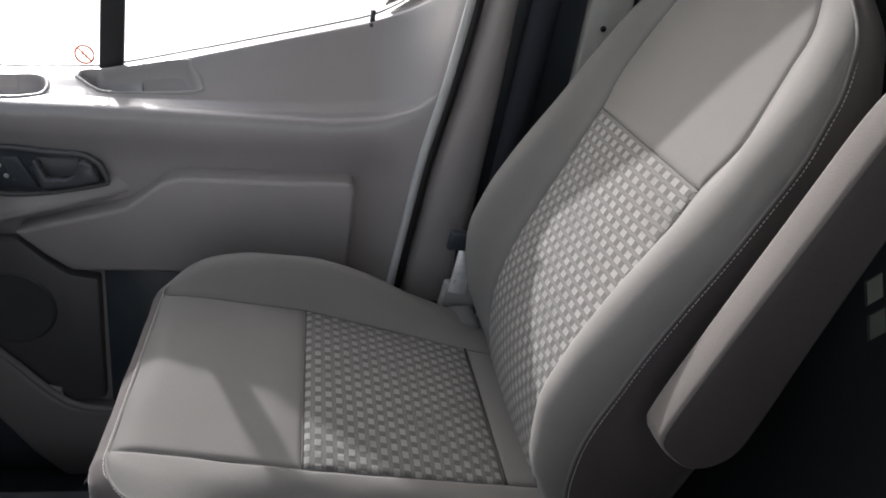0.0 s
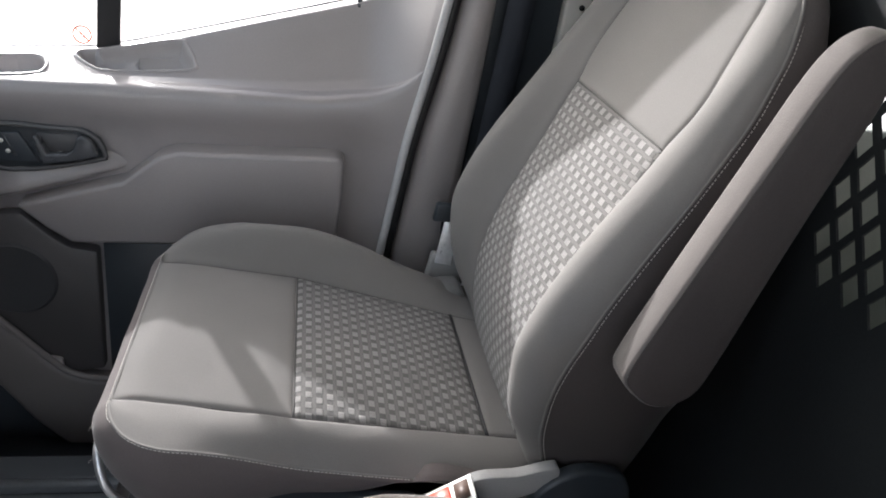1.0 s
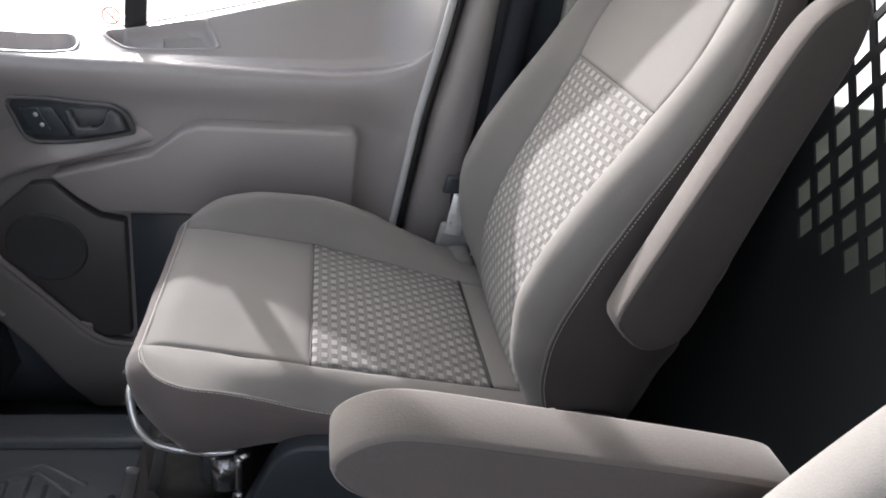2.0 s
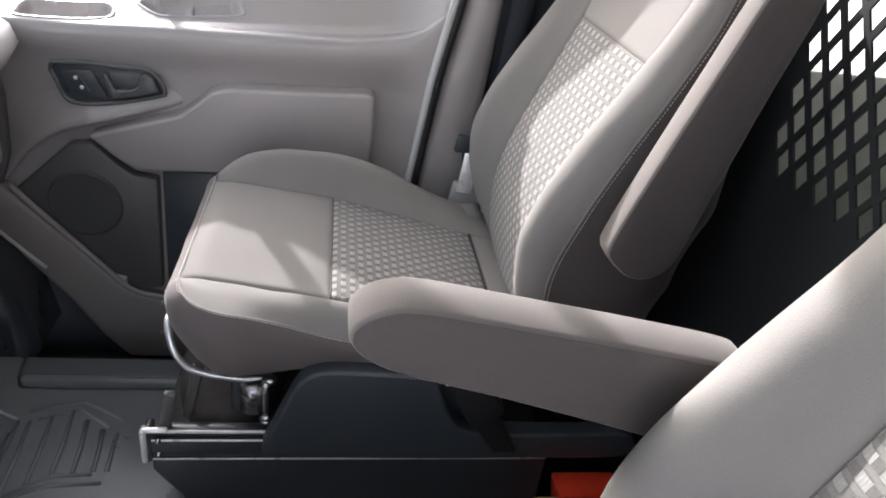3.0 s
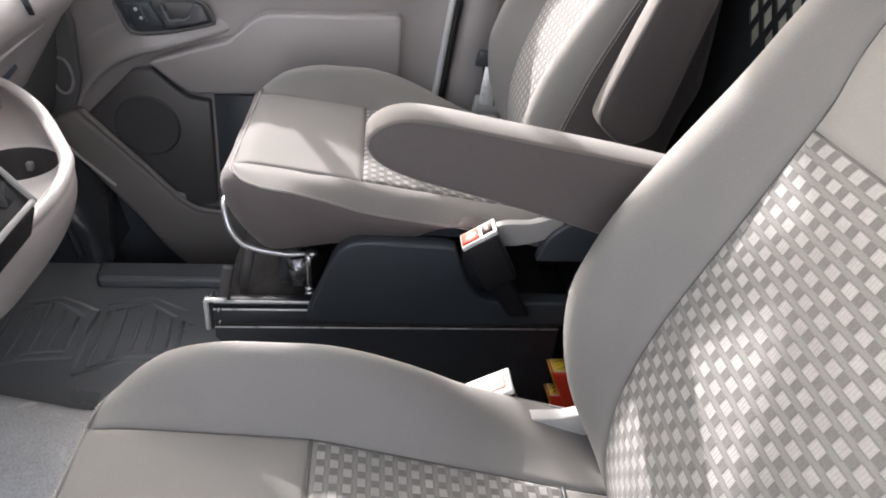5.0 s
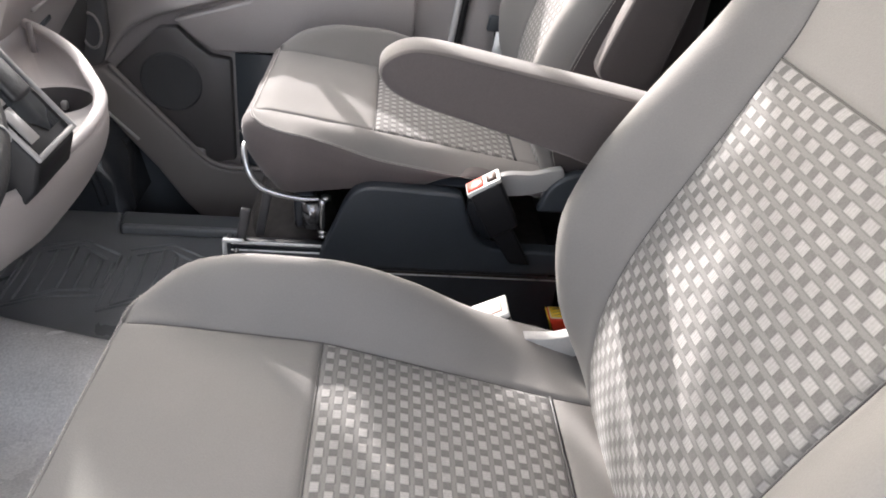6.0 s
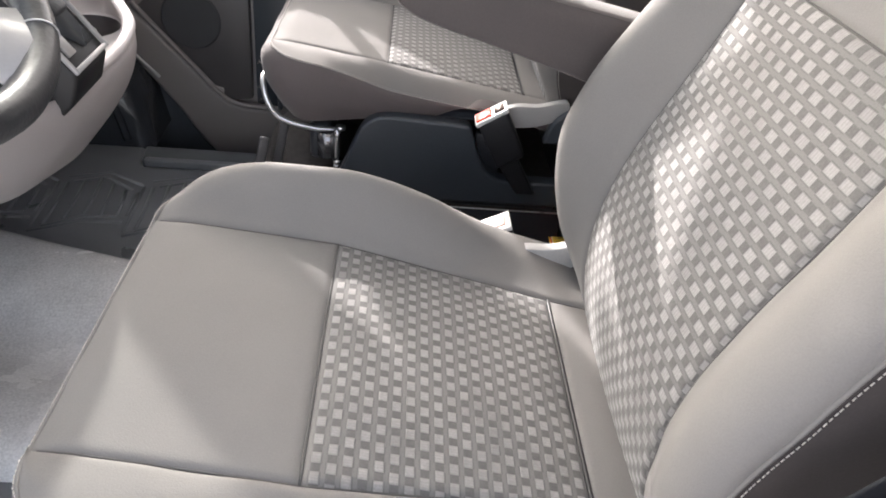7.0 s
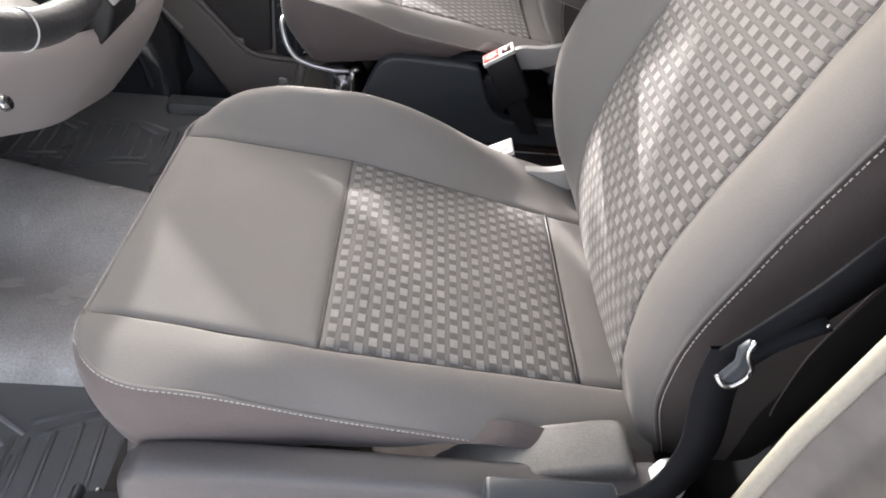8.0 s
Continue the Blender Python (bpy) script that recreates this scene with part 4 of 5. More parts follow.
def mesh_sheet():
    """A stamped sheet of staggered diamond holes, solid where a hole would be cut off."""
    y0, y1, z0, z1 = -0.50, 0.195, 0.6905, 1.05
    p, q = 0.039, 0.053
    verts, faces = [], []
    for half in (0, 1):
        for i in range(-26, 26):
            for j in range(-16, 15):
                cy, cz = (i + 0.5 * half) * p - 0.007, z0 + q / 2 * (1 - half) + j * q
                if abs(cy) > 0.95 or not -0.06 < cz < 1.38:
                    continue
                n = len(verts)
                tip = ((0, -0.5), (0.5, 0), (0, 0.5), (-0.5, 0))
                verts += [(0.0, cy + a * p, cz + b * q) for a, b in tip]
                if y0 < cy < y1 - p * 0.3 and z0 + q * 0.3 < cz < z1 - q * 0.3:
                    for x in (0.0, 0.003):
                        verts += [(x, cy + a * p * 0.68, cz + b * q * 0.76) for a, b in tip]
                    for k in range(4):
                        m = (k + 1) % 4
                        faces.append((n + k, n + m, n + 4 + m, n + 4 + k))
                        faces.append((n + 4 + k, n + 4 + m, n + 8 + m, n + 8 + k))
                else:
                    faces.append((n, n + 1, n + 2, n + 3))
    me = bpy.data.meshes.new("mesh_sheet")
    me.from_pydata(verts, [], faces)
    return me


part("diamond_mesh", mesh_sheet(), SHEET, part_wall, "black diamond mesh", smooth=False)
tagged(part("cargo_wall", box(0.62, 3.2, 0.93, 0.98, -0.1, CARGO_SILL, 0), CARGO, None), "pale grey cargo bay lining", "wall", kind="structure")
tagged(part("cargo_wall", box(0.575, 3.2, -0.98, -0.93, -0.1, 1.42, 0), CARGO, None), "pale grey cargo bay lining", "wall", kind="structure")
tagged(part("cargo_floor", box(0.575, 3.2, -0.98, 0.98, -0.14, -0.1, 0), CARGO, None), "grey cargo bay floor", "floor", kind="structure")
tagged(part("cargo_back", slab([(-0.98, -0.1), (0.98, -0.1), (0.98, 0.72), (-0.98, 0.72)], 3.2, 3.24, 0, axis="x"), CARGO, None), "cargo bay rear door below its window", "wall", kind="structure")
tagged(part("ceiling", box(-0.44, 3.24, -0.98, 0.98, 1.42, 1.46, 0), HEADLINER, None), "pale cloth headliner", "ceiling", kind="structure")
tagged(part("door_header", box(-0.34, 0.60, 0.93, 0.99, 1.350, 1.42, 0.01), TRIM, None), "grey plastic rail above the window", "trim", kind="structure")
tagged(part("pillar_rear", slab([(0.112, 0.828), (0.128, 0.86), (0.133, 0.92), (0.132, 1.0), (0.140, 1.08), (0.160, 1.18), (0.185, 1.30), (0.185, 1.42), (0.62, 1.42), (0.62, 0.86), (0.25, 0.90)], 0.958, 0.99, 0.0), TRIM, None), "grey plastic upper pillar", "pillar", kind="structure")
for side in (1, -1):
    tagged(part("pillar_front", slab([(-1.30, 0.513), (-1.30, 0.751), (-0.47, 1.43), (-0.18, 1.43)], side * 0.94, side * 0.98, 0.01), TRIM, None), "grey plastic windscreen pillar", "pillar", kind="structure")
tagged(part("windscreen", slab([(-1.315, 0.738), (-1.309, 0.736), (-0.442, 1.440), (-0.448, 1.444)], -0.938, 0.938, 0.0), TINTED, None), "tinted sloping windscreen glass", "windscreen", kind="structure")
tagged(part("cowl", slab([(-0.98, 0.655), (0.98, 0.655), (0.98, 0.735), (-0.98, 0.735)], -1.32, -0.97, 0.0, axis="x"), TRIM_DARK, None), "dark cowl below the windscreen", "trim", kind="structure")
tagged(part("firewall", slab([(-0.98, -0.12), (0.98, -0.12), (0.98, 0.66), (-0.98, 0.66)], -1.02, -0.98, 0, axis="x"), BLACK, None), "black footwell bulkhead", "wall", kind="structure")
tagged(part("floor", slab([(-1.0, -0.86), (0.575, -0.86), (0.575, 0.96), (-1.0, 0.96)], -0.13, -0.10, 0, axis="z"), BLACK, None), "black van floor", "floor", kind="structure")

# ---- floor mats ----
mat_p = thing("floor_mat", "black ribbed rubber floor mat", "floor mat", at=(0, 0, 0), group="floor mats")
part("mat_sheet", slab([(-0.98, 0.19), (-0.16, 0.19), (-0.16, 0.572), (-0.580, 0.572), (-0.592, 0.600), (-0.605, 0.70), (-0.98, 0.70)], -0.10, 0.0, 0.012, 3, axis="z"), MAT, mat_p)
mat_d = thing("floor_mat", "black ribbed rubber floor mat in the driver footwell", "floor mat", at=(0, 0, 0), group="floor mats")
part("mat_sheet", slab([(-0.98, -0.85), (-0.20, -0.85), (-0.20, -0.30), (-0.98, -0.30)], -0.10, -0.006, 0.012, 3, axis="z"), MAT, mat_d)
tagged(part("aisle_floor", slab([(-0.27, -0.284), (0.518, -0.284), (0.518, 0.189), (-0.27, 0.189)], -0.0995, -0.088, 0.0, axis="z"), TRIM_DARK, None), "black floor between the seats", "floor", kind="structure")
tagged(part("hinge_pillar_driver", slab([(-1.30, -0.12), (-0.66, -0.12), (-0.64, 0.10), (-0.68, 0.30), (-0.72, 0.655), (-1.30, 0.655)], -0.98, -0.86, 0.006), BLACK, None), "black front door pillar beside the open doorway", "pillar", kind="structure")
tagged(part("hinge_pillar", slab([(-1.30, -0.12), (-0.70, -0.12), (-0.66, 0.10), (-0.72, 0.30), (-0.74, 0.655), (-1.30, 0.655)], 0.835, 0.98, 0.006), BLACK, None), "black front door pillar", "pillar", kind="structure")
TUNNEL_TOP = smooth_path([(-0.325, -0.09, 0), (-0.320, 0.0, 0), (-0.305, 0.032, 0), (-0.265, 0.046, 0), (-0.19, 0.038, 0), (-0.12, 0.012, 0), (-0.06, 0.014, 0), (0.0, 0.048, 0), (0.06, 0.064, 0), (0.11, 0.060, 0), (0.138, 0.045, 0), (0.150, 0.02, 0), (0.156, -0.09, 0)], 5)
rows = []
for i in range(31):
    x = -0.98 + 0.71 * i / 30
    skew = -0.28 * (x + 0.47) if x < -0.47 else 0.0
    rows.append([(x, p.x + skew * max(0.0, (p.x + 0.32) / 0.47), p.y + 0.0025 * noise.noise(Vector((x * 9, p.x * 9, 2)))) for p in TUNNEL_TOP])
tagged(shell("floor_tunnel", grid(rows, flip=True), TUNNEL, None), "grey vinyl floor tunnel between the footwells", "floor", kind="structure")
tagged(part("tunnel_end", slab([(-0.325, -0.09), (0.156, -0.09), (0.150, 0.02), (0.12, 0.05), (-0.05, 0.06), (-0.265, 0.052), (-0.320, 0.0)], -0.275, -0.268, 0.002, 1, axis="x"), TUNNEL, None), "grey vinyl end of the floor tunnel", "floor", kind="structure")


def rib_block(mat, x0, y0, x1, y1, n, bend, z):
    """Raised ribs that run across the mat, closed by chevrons at both ends."""
    step = (x1 - x0) / n
    def side(x):
        q = (x - x0) / (x1 - x0)
        return y0 + (1 - abs(2 * q - 1)) * bend * 0.5 + 0.05 * q, y1 + (1 - abs(2 * q - 1)) * bend - 0.02 * q
    for i in range(n + 1):
        x = x0 + i * step
        a, b = side(x)
        shell("rib", tube([(x, a, z), (x - 0.004, (a + b) / 2, z), (x - 0.012, b, z)], 0.0042, 6, flat=0.75), MAT, mat)
    for k in (0.0, 0.020):
        xs = [x0 - k, (x0 + x1) / 2, x1 + k]
        shell("chevron", tube([(x, side(min(max(x, x0), x1))[1] + 0.006 + k, z) for x in xs], 0.0042, 6, flat=0.75), MAT, mat)
        shell("chevron", tube([(x, side(min(max(x, x0), x1))[0] - 0.006 - k, z) for x in xs], 0.0042, 6, flat=0.75), MAT, mat)
    shell("rib", tube([(x1 + 0.022, y0 + 0.05, z), (x1 + 0.016, y1 - 0.03, z)], 0.0042, 6, flat=0.75), MAT, mat)
    shell("rib", tube([(x0 - 0.022, y0 - 0.01, z), (x0 - 0.032, y1, z)], 0.0040, 6, flat=0.7), MAT, mat)


rib_block(mat_p, -0.515, 0.300, -0.385, 0.470, 4, 0.040, 0.0)
rib_block(mat_p, -0.705, 0.300, -0.570, 0.470, 4, 0.040, 0.0)
rib_block(mat_p, -0.895, 0.300, -0.760, 0.470, 4, 0.040, 0.0)
rib_block(mat_d, -0.475, -0.62, -0.310, -0.42, 5, 0.050, -0.006)
rib_block(mat_d, -0.680, -0.62, -0.515, -0.42, 5, 0.050, -0.006)
rib_block(mat_d, -0.885, -0.62, -0.720, -0.42, 5, 0.050, -0.006)
STEP = material("step_plastic", (0.115, 0.124, 0.135), 0.34, grain=380, bump=0.06, vary=0.12)
tagged(part("door_step", slab([(-0.585, 0.574), (0.15, 0.574), (0.15, 0.642), (-0.595, 0.642)], -0.10, 0.018, 0.012, 4, axis="z"), STEP, None), "dark grey plastic door step", "step", kind="structure")
tagged(part("step_nosing", slab([(-0.575, 0.562), (0.15, 0.562), (0.15, 0.580), (-0.575, 0.580)], -0.002, 0.021, 0.006, 3, axis="z"), MAT, None), "grey rubber step nosing", "step", kind="structure")

# ---- dashboard and steering wheel ----
dash = thing("dashboard", "grey plastic dashboard with cup holder and gear shift console", "dashboard", at=(0, 0, 0))
rows = []
for y in [-0.93 + 1.60 * i / 50 for i in range(51)]:
    r = 0.012 * max(0, (y - 0.60) / 0.07) ** 2
    prof = [(-0.98, y, 0.40), (-0.72 - r, y, 0.395), (-0.680 - r, y, 0.405 + r), (-0.660 - r, y, 0.43), (-0.641 - r, y, 0.49), (-0.620 - r, y, 0.53), (-0.585 - r, y, 0.568), (-0.564 - r, y, 0.60), (-0.575 - r, y, 0.632), (-0.62 - r, y, 0.662), (-0.70 - r, y, 0.685), (-0.98, y, 0.70)]
    rows.append([(a, -0.93 + (b + 0.93) * (1.56 + 0.18 * min(max((c - 0.40) / 0.11, 0.0), 1.0)) / 1.60, c) for a, b, c in prof])
shell("dash_body", grid(rows, flip=True), TRIM_LIGHT, dash, "pale grey grained dash face")
flatten(part("centre_stack", slab([(-0.70, 0.56), (-0.53, 0.56), (-0.495, 0.64), (-0.50, 0.74), (-0.56, 0.80), (-0.72, 0.80)], -0.16, 0.16, 0.015, 3), TRIM_LIGHT, dash, "pale grey centre stack"))
part("dash_side", slab([(-0.98, 0.30), (-0.70, 0.30), (-0.685, 0.34), (-0.665, 0.42), (-0.645, 0.56), (-0.67, 0.62), (-0.98, 0.64)], 0.55, 0.826, 0.012, 3), TRIM_DARK, dash, "dark dash end panel")
part("glovebox_gap", slab([(-0.590, 0.60), (-0.556, 0.60), (-0.566, 0.642), (-0.60, 0.640)], 0.50, 0.506, 0.0), BLACK, dash)
part("dash_cheek", slab([(-0.98, 0.29), (-0.68, 0.29), (-0.645, 0.32), (-0.628, 0.38), (-0.62, 0.50), (-0.64, 0.60), (-0.98, 0.63)], 0.803, 0.829, 0.006, 3), TRIM_DARK, dash, "dark dash cheek")
shell("end_ring", tube([(-0.661 + 0.022 * math.cos(a), 0.802, 0.392 + 0.040 * math.sin(a)) for a in (2 * math.pi * k / 32 for k in range(32))], 0.0035, 8, closed=True), TRIM, dash, "oval pocket ring")
shell("dash_bead", tube([(-0.622 + 0.022 * q, 0.40 + 0.36 * q, 0.522 + 0.040 * q) for q in (k / 12 for k in range(2, 13))], 0.0045, 8), TRIM_LIGHT, dash, "rounded bright edge of the glovebox")
part("pull_slot", slab([(0.48, 0.466), (0.57, 0.482), (0.57, 0.492), (0.48, 0.476)], -0.66, -0.637, 0.002, 1, axis="x"), BLACK, dash, "dark glovebox pull slot")
# lower console: a rounded bulge whose lip wraps the cup holder
LIP = smooth_path([(-0.53, -0.93, 0.60), (-0.50, -0.70, 0.58), (-0.465, -0.45, 0.555), (-0.435, -0.30, 0.535), (-0.402, -0.12, 0.492), (-0.392, 0.0, 0.485), (-0.385, 0.08, 0.490), (-0.392, 0.140, 0.500), (-0.424, 0.198, 0.510), (-0.489, 0.302, 0.512), (-0.562, 0.387, 0.512), (-0.625, 0.440, 0.512), (-0.66, 0.465, 0.512)], 5)
FOOT = smooth_path([(-0.60, -0.93, 0.50), (-0.57, -0.70, 0.48), (-0.53, -0.45, 0.44), (-0.51, -0.30, 0.405), (-0.50, -0.12, 0.335), (-0.50, 0.0, 0.305), (-0.50, 0.10, 0.285), (-0.505, 0.165, 0.280), (-0.51, 0.22, 0.280), (-0.54, 0.30, 0.295), (-0.585, 0.37, 0.335), (-0.64, 0.43, 0.40), (-0.68, 0.46, 0.46)], 5)
rows = []
for a, b in zip(LIP, FOOT):
    r = []
    for k in [i / 12 for i in range(13)]:
        p = a.lerp(b, k)
        bulge = 0.030 * math.sin(math.pi * k ** 0.8)
        r.append((p.x + bulge, p.y, p.z + 0.006 * math.sin(math.pi * k)))
    r.append((b.x - 0.03, b.y, b.z - 0.004))
    r.append((b.x - 0.30, b.y, b.z + 0.02))
    rows.append([(a.x - 0.004, a.y, a.z - 0.003)] + r)
shell("lower_console", grid(rows), TRIM_LIGHT, dash, "rounded grey lower console")
shell("console_lip", tube([p + Vector((-0.004, 0, 0.0)) for p in LIP[24:]], 0.0098, 12, flat=0.75), TRIM_LIGHT, dash, "rounded console lip")
# well inside the lip with a round cup holder sunk in its floor
CUP = Vector((-0.490, 0.192, 0.0))
bound = [p for p in LIP if p.y > -0.02 and p.x > -0.64] + [Vector(q) for q in ((-0.645, 0.40, 0.53), (-0.65, 0.30, 0.55), (-0.64, 0.20, 0.56), (-0.61, 0.10, 0.56), (-0.56, 0.04, 0.56), (-0.50, 0.0, 0.55), (-0.44, -0.02, 0.53))]
rows = []
for p in bound:
    d = Vector((p.x - CUP.x, p.y - CUP.y, 0))
    u = d.normalized()
    n = d.length
    floor_z = 0.470 - 0.10 * (p.x - CUP.x) * 0.3
    rows.append([p - u * 0.004, p - u * 0.010 - Vector((0, 0, 0.006)), Vector((*(CUP + u * max(n - 0.022, 0.071)).xy, floor_z + 0.004)), Vector((*(CUP + u * 0.068).xy, floor_z)), Vector((*(CUP + u * 0.062).xy, 0.474)), Vector((*(CUP + u * 0.058).xy, 0.472)), Vector((*(CUP + u * 0.055).xy, 0.455)), Vector((*(CUP + u * 0.050).xy, 0.385)), Vector((*(CUP + u * 0.002).xy, 0.382))])
rows.append(rows[0])
shell("console_well", grid([r[:6] for r in rows]), TRIM_LIGHT, dash, "console well round a cup holder")
shell("cup_holder", grid([r[5:] for r in rows]), TRIM_MID, dash, "round dark cup holder")
part("well_rib", slab([(-0.60, 0.462), (-0.590, 0.462), (-0.590, 0.53), (-0.60, 0.53)], 0.385, 0.391, 0.002, 1), TRIM, dash)
part("cup_tab", slab([(-0.500, 0.438), (-0.490, 0.438), (-0.490, 0.452), (-0.500, 0.452)], 0.236, 0.246, 0.002, 1), RECLINER, dash)
# gear shift housing
shift = thing("gear_shift_housing", "black gear shift housing with a satin silver frame on the console", "gear shift", at=(-0.371, -0.070, 0.527))
TILT_BOX = Matrix.Rotation(radians(53), 4, "Y")
def tilted(ob):
    ob.matrix_basis = TILT_BOX @ ob.matrix_basis
    return ob
flatten(part("housing", slab([(0.0, 0.0), (0.001, -0.008), (-0.010, -0.042), (-0.030, -0.062), (-0.17, -0.06), (-0.17, 0.20), (-0.149, 0.198)], -0.052, 0.052, 0.006, 3), RUBBER, shift, "black housing body"))
for y0, y1, x0, x1 in ((0.0465, 0.052, -0.24, 0.002), (-0.052, -0.0465, -0.24, 0.002), (-0.0465, 0.0465, -0.005, 0.002)):
    tilted(part("frame_strip", slab([(x0, y0), (x1, y0), (x1, y1), (x0, y1)], 0.0, 0.006, 0.002, 2, axis="z"), SATIN, shift, "satin silver frame strip"))
for x0, x1 in ((-0.062, -0.018), (-0.11, -0.066)):
    tilted(part("button", slab([(x0, -0.038), (x1, -0.038), (x1, -0.018), (x0, -0.018)], 0.001, 0.005, 0.001, 1, axis="z"), SATIN, shift, "pale push button"))
tilted(part("gate", slab([(-0.23, -0.016), (-0.045, -0.016), (-0.016, 0.010), (-0.016, 0.038), (-0.23, 0.038)], 0.0005, 0.002, 0.0, axis="z"), GLOSS, shift))
tilted(part("gaiter", slab([(-0.20, -0.010), (-0.06, -0.010), (-0.06, 0.030), (-0.20, 0.030)], 0.002, 0.014, 0.006, 3, axis="z"), LEATHER, shift))
# ignition
bm = bmesh.new()
bmesh.ops.create_cone(bm, cap_ends=True, segments=20, radius1=0.0095, radius2=0.009, depth=0.006, matrix=pose(-0.420, -0.335, 0.487, 0, 60, 0))
lock = part("ignition_lock", bm, STEEL, dash, "steel ignition lock")
part("key_slot", box(-0.420, -0.4155, -0.337, -0.330, 0.481, 0.494, 0.001), RUBBER, lock, "dark key slot")

wheel = thing("steering_wheel", "black leather steering wheel with satin spokes", "steering wheel", at=(-0.407, -0.435, 0.768))
N = Vector((math.sin(0.78), 0, math.cos(0.78)))
E1, E2 = Vector((0, 1, 0)), N.cross(Vector((0, 1, 0)))
def on_wheel(r, a, h=0.0):
    return E1 * (r * math.cos(a)) + E2 * (r * math.sin(a)) + N * h
shell("rim", tube([on_wheel(0.186, 2 * math.pi * k / 72) for k in range(72)], 0.0165, 16, closed=True), LEATHER, wheel)
down = math.atan2(E2.x, 0) if E2.x < 0 else math.pi / 2
down = -math.pi / 2 if E2.z > 0 else math.pi / 2
for a0 in (down - 0.42, down + 0.42, down - 1.7, down + 1.7):
    rows = []
    for k in range(9):
        s = k / 8
        w = 0.024 + 0.030 * s ** 3
        c = on_wheel(0.06 + 0.116 * s, a0, -0.03 + 0.036 * s)
        t = on_wheel(1, a0 + math.pi / 2)
        rows.append([c - t * w + N * -0.012, c - t * w, c + N * 0.006, c + t * w, c + t * w + N * -0.012])
    shell("spoke", grid(rows), SATIN, wheel, "satin grey spoke")
bm = bmesh.new()
bmesh.ops.create_cone(bm, cap_ends=True, segments=40, radius1=0.085, radius2=0.070, depth=0.045)
hub = part("hub", bm, TRIM_LIGHT, wheel, "pale grey centre pad")
flatten(hub)
hub.matrix_basis = Matrix.Translation(N * -0.03) @ N.to_track_quat("Z", "Y").to_matrix().to_4x4()
shell("column", tube([N * -0.06, N * -0.16, N * -0.30], 0.045, 14), TRIM_DARK, wheel, "steering column shroud")
for a in (-1.0, -1.95):
    shell("rim_seam", tube([on_wheel(0.186 + 0.0170 * math.cos(b), a, 0.0170 * math.sin(b)) for b in (2 * math.pi * k / 20 for k in range(20))], 0.0009, 5, closed=True), SEAL, wheel)

# ---- footwell mouldings ----
arch = []
for x in [-0.98 + 0.40 * i / 20 for i in range(21)]:
    h = 0.34 * math.sqrt(max(0.0, 1 - ((x + 0.98) / 0.40) ** 2))
    arch.append([(x, 0.655, -0.02), (x, 0.66, 0.5 * h), (x, 0.672, 0.85 * h), (x, 0.70, h), (x, 0.76, h + 0.004), (x, 0.83, h + 0.004)])
ARCH = material("glossy_arch_plastic", (0.030, 0.034, 0.040), 0.2, grain=14, bump=0.5, vary=0.2)
tagged(shell("wheel_arch", grid(arch), ARCH, None), "black moulded wheel arch in the footwell", "trim", kind="structure")
for k, (x0, z0) in enumerate(((-0.66, 0.10), (-0.74, 0.16))):
    tagged(shell("arch_bead", tube(smooth_path([(x0 - 0.16, 0.668, z0 + 0.14), (x0 - 0.06, 0.664, z0 + 0.10), (x0, 0.660, z0), (x0 + 0.02, 0.655, z0 - 0.08)], 6), 0.010, 8), ARCH, None), "moulded black bead on the wheel arch", "trim", kind="structure")
# Pale tube paints the highlight along the front edge of the lower door pocket.
tagged(shell("pocket_edge_highlight", tube(smooth_path([(-0.70, 0.788, 0.262), (-0.657, 0.785, 0.212), (-0.62, 0.785, 0.172), (-0.585, 0.785, 0.135)], 6), 0.0042, 8), RECLINER, None), "pale tube painted as the highlight on the lower pocket edge", "seal", kind="structure")

# ---- red jack between the seats ----
jack = thing("vehicle_jack", "red steel vehicle jack with yellow warning tags on the floor", "jack", at=(0.400, 0.170, -0.088))
part("body", slab([(-0.075, 0.232), (0.075, 0.232), (0.075, 0.0), (0.004, 0.0), (-0.028, 0.123)], -0.050, -0.010, 0.004, 2), RED, jack, "leaning red steel body")
part("rear_plate", slab([(-0.034, 0.226), (0.072, 0.226), (0.072, 0.0), (0.006, 0.0)], -0.011, 0.045, 0.004, 2), RED, jack)
part("side_channel", slab([(-0.070, 0.173), (-0.046, 0.173), (0.004, 0.002), (-0.022, 0.002)], -0.044, -0.008, 0.003, 2), RED, jack, "narrower red channel")
part("bracket", slab([(-0.064, 0.112), (-0.0555, 0.112), (-0.0245, 0.002), (-0.036, 0.002)], -0.030, 0.0, 0.002, 2), RECLINER, jack, "pale grey steel bracket")
bm = bmesh.new()
bmesh.ops.create_uvsphere(bm, u_segments=16, v_segments=10, radius=0.010, matrix=pose(-0.048, -0.046, 0.138) @ Matrix.Diagonal((1, 0.7, 1.2, 1)))
part("knob", bm, RED, jack)
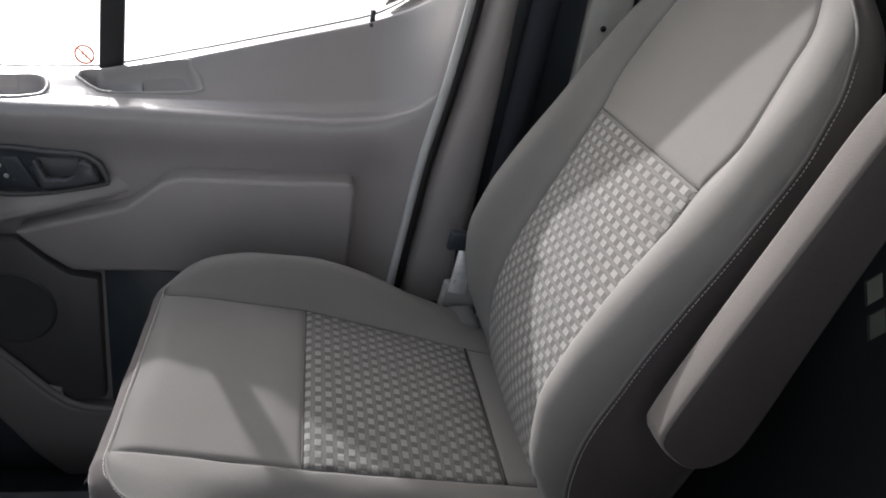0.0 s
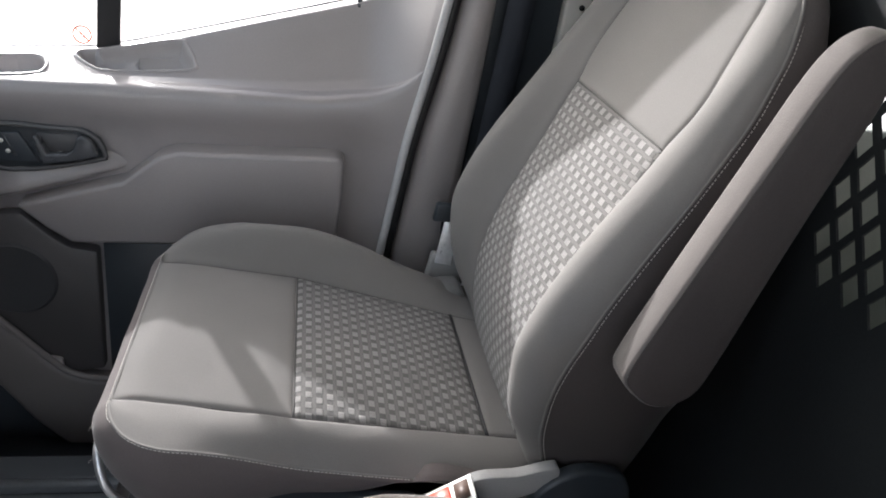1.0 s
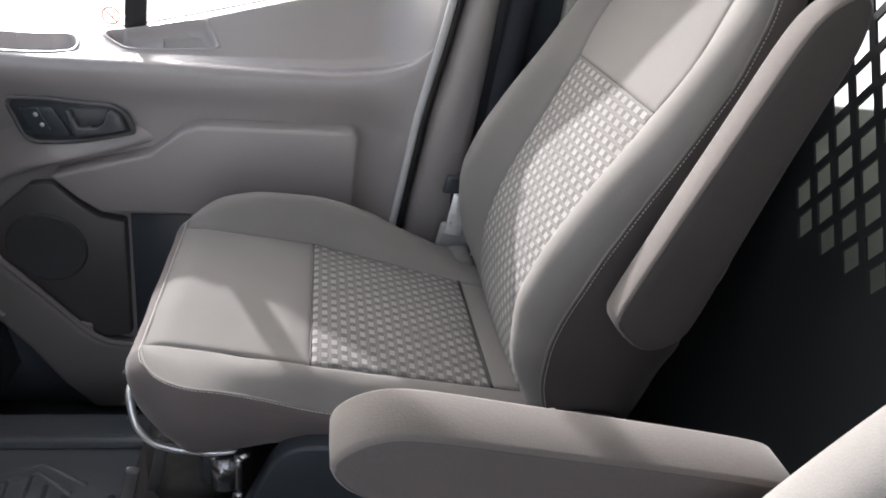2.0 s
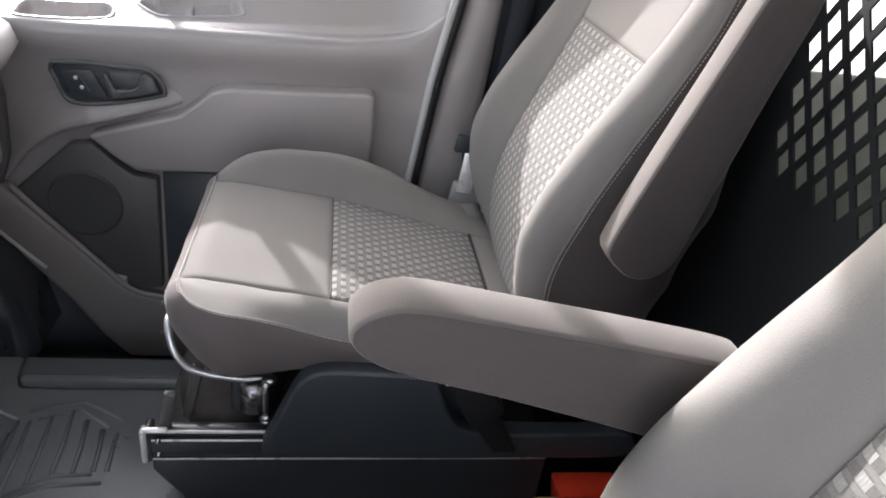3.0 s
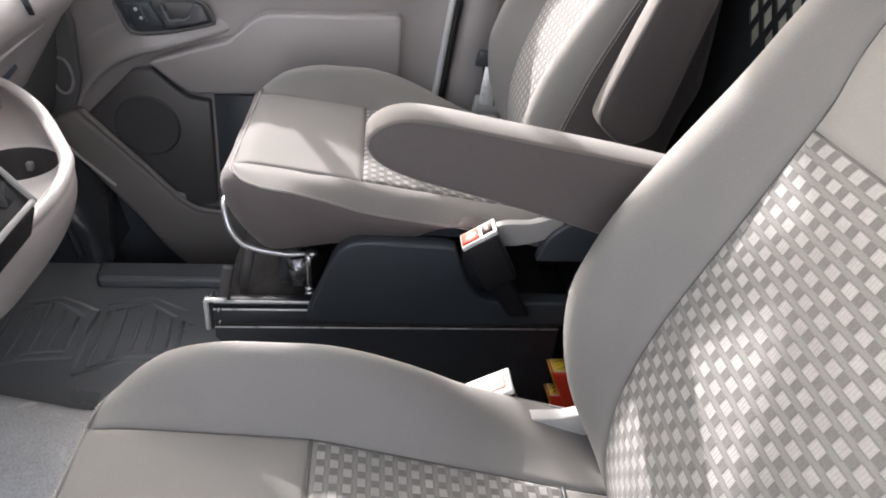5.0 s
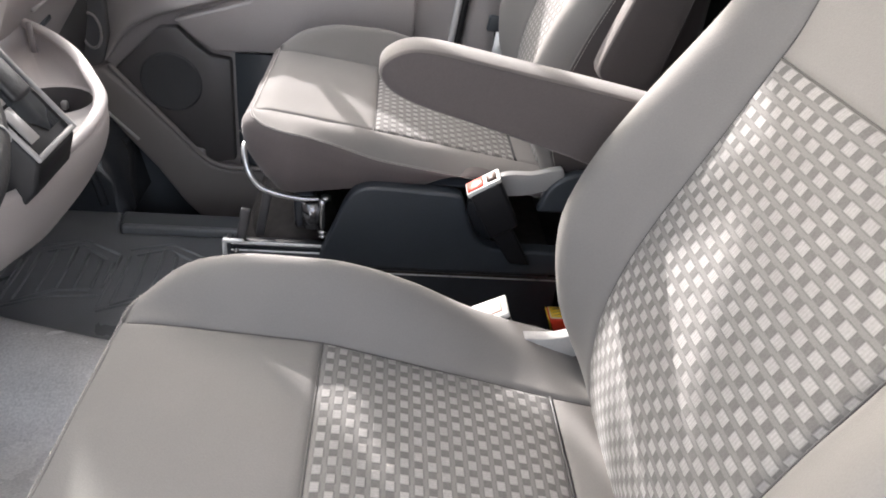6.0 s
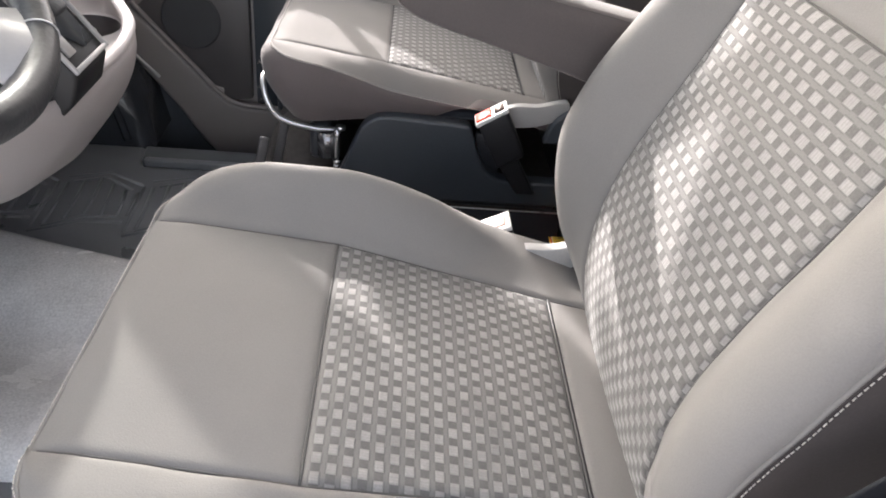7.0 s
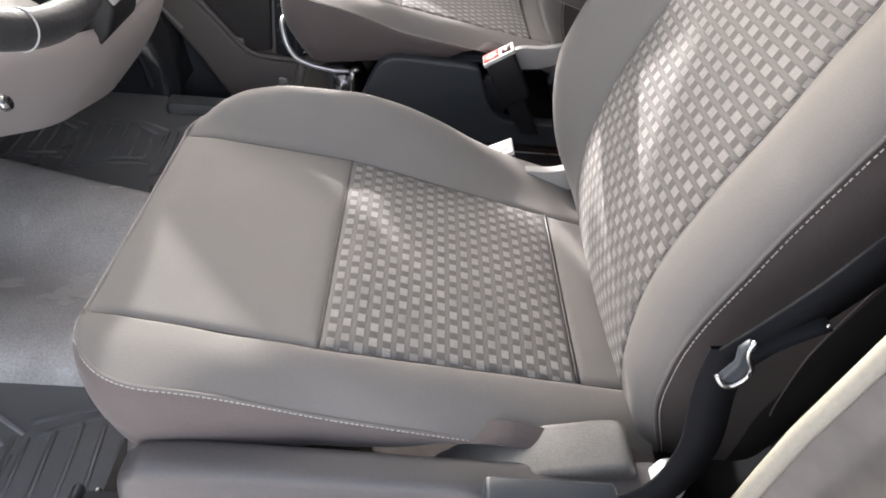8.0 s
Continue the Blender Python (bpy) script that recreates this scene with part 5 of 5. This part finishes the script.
for x0, x1, y0, y1, z in ((-0.0725, -0.040, -0.048, -0.014, 0.232), (-0.0685, -0.050, -0.042, -0.012, 0.173)):
    tag = part("warning_tag", box(x0, x1, y0, y1, z + 0.0003, z + 0.0022, 0.0008), PALE_TAG, jack, "pale edged yellow warning tag")
    part("tag_face", box(x0 + 0.002, x1 - 0.002, y0 + 0.002, y1 - 0.002, z + 0.0023, z + 0.0029, 0), YELLOW, tag, "yellow tag face")
    for k in range(3):
        yk = y0 + 0.006 + 0.009 * k
        part("stripe", slab([(x0 + 0.006, yk), (x0 + 0.009, yk), (x1 - 0.005, yk + 0.006), (x1 - 0.008, yk + 0.006)], z + 0.0031, z + 0.0035, 0, axis="z"), BLACK, tag)
    part("tag_fold", slab([(x0 - 0.0052, z + 0.0015), (x0 - 0.0028, z + 0.0015), (x0 + 0.0072, z - 0.026), (x0 + 0.0048, z - 0.026)], y0, y1, 0.0006, 1), YELLOW, tag, "yellow flap folded down")

# ---- driver side pillar and belt ----
STRIP_X = table([(-0.1, 0.20), (0.49, 0.252), (0.573, 0.264), (0.65, 0.286), (1.4, 0.40)])
rows = []
for z in [-0.1 + 1.5 * i / 40 for i in range(41)]:
    e = STRIP_X(z)
    rows.append([(e + 0.30, -0.79, z), (e + 0.03, -0.795, z), (e + 0.012, -0.80, z), (e, -0.81, z)])
tagged(shell("pillar_trim_driver", grid(rows, flip=True), material("dull_black_trim", (0.013, 0.014, 0.017), 0.7, grain=300, bump=0.1), None), "black plastic pillar trim", "pillar", kind="structure")
tagged(shell("door_seal_driver", tube([(STRIP_X(z), -0.815, z) for z in [-0.1 + 1.5 * i / 40 for i in range(41)]], 0.0062, 8), material("cream_seal", (0.30, 0.285, 0.24), 0.5), None), "cream door seal round the open doorway", "seal", kind="structure")
rows = []
for z in [-0.14 + 1.56 * i / 40 for i in range(41)]:
    e = STRIP_X(z)
    rows.append([(e + 0.002, -0.815, z), (e + 0.018, -0.835, z), (e + 0.022, -0.86, z), (e + 0.030, -0.90, z), (e + 0.036, -0.915, z)])
tagged(shell("door_jamb", grid(rows, flip=True), material("jamb_paint", (0.105, 0.098, 0.092), 0.34, grain=45, bump=0.25, vary=0.35, stain=14, coat=0.2), None), "grey painted door jamb", "pillar", kind="structure")
rows = []
for z in [-0.3 + 1.75 * i / 40 for i in range(41)]:
    e = STRIP_X(max(z, -0.1)) + 0.036
    rows.append([(e, -0.915, z), (e + 0.004, -0.935, z), (e + 0.02, -0.95, z), (3.3, -0.97, z)])
tagged(shell("body_side", grid(rows, flip=True), WHITE, None), "white painted van side", "wall", kind="structure")

dbelt = thing("seat_belt", "black seat belt with a steel tongue beside the seat", "seat belt", at=(0.20, -0.735, 0.38), group="seat belts")
def strap(points, width, thick, normal):
    pts = smooth_path(points, 8)
    rows = []
    for i, p in enumerate(pts):
        d = (pts[min(i + 1, len(pts) - 1)] - pts[max(i - 1, 0)]).normalized()
        s = d.cross(Vector(normal)).normalized() * (width / 2)
        n = s.cross(d).normalized() * (thick / 2)
        rows.append([p - s - n, p + s - n, p + s + n, p - s + n])
    return grid(rows, loop=True)
shell("webbing", strap([(-0.085, 0, -0.012), (0.012, 0, -0.008), (0.052, 0, 0.018), (0.066, 0, 0.075), (0.058, 0, 0.14), (0.056, -0.002, 0.185)], 0.030, 0.003, (0, 1, 0)), BELT, dbelt)
shell("upper_webbing", strap([(0.058, -0.004, 0.176), (0.088, -0.004, 0.216), (0.115, -0.004, 0.258), (0.150, -0.010, 0.340), (0.19, -0.025, 0.47), (0.25, -0.050, 0.63)], 0.032, 0.003, (0, 1, 0.2)), BELT, dbelt)
stub = shell("belt_guide", tube(smooth_path([(0.066, -0.002, 0.184), (0.084, -0.002, 0.200), (0.106, -0.002, 0.216)], 4), 0.011, 10, flat=0.5), BELT, dbelt, "black guide strap behind the tongue")
bm = bmesh.new()
bmesh.ops.create_uvsphere(bm, u_segments=8, v_segments=6, radius=0.0022, matrix=pose(0.104, -0.010, 0.217))
part("stud", bm, STEEL, stub)
tongue = part("tongue", slab([(0.056, 0.176), (0.063, 0.171), (0.071, 0.176), (0.073, 0.189), (0.068, 0.198), (0.071, 0.207), (0.066, 0.210), (0.061, 0.202), (0.063, 0.190)], -0.024, -0.018, 0.0018, 2), BLACK, dbelt, "black coated belt tongue")
shell("tongue_rim", tube(smooth_path([(0.054, -0.022, 0.179), (0.059, -0.025, 0.173), (0.066, -0.025, 0.173), (0.072, -0.025, 0.181), (0.072, -0.025, 0.190), (0.067, -0.025, 0.199), (0.066, -0.024, 0.205), (0.069, -0.022, 0.210)], 5), 0.0019, 8), STEEL, tongue, "bright steel rim of the tongue")
tongue.location = (-0.014, 0, 0.001)
part("anchor_block", slab([(-0.088, -0.035), (0.03, -0.03), (0.02, 0.012), (-0.088, 0.014)], -0.012, 0.012, 0.004, 2), BLACK, dbelt)

# ---- outside ----
tagged(part("ground", slab([(-400, -400), (400, -400), (400, 400), (-400, 400)], -0.75, -0.70, 0, axis="z"), CONCRETE, None), "pale concrete yard outside the van", "ground", kind="structure")
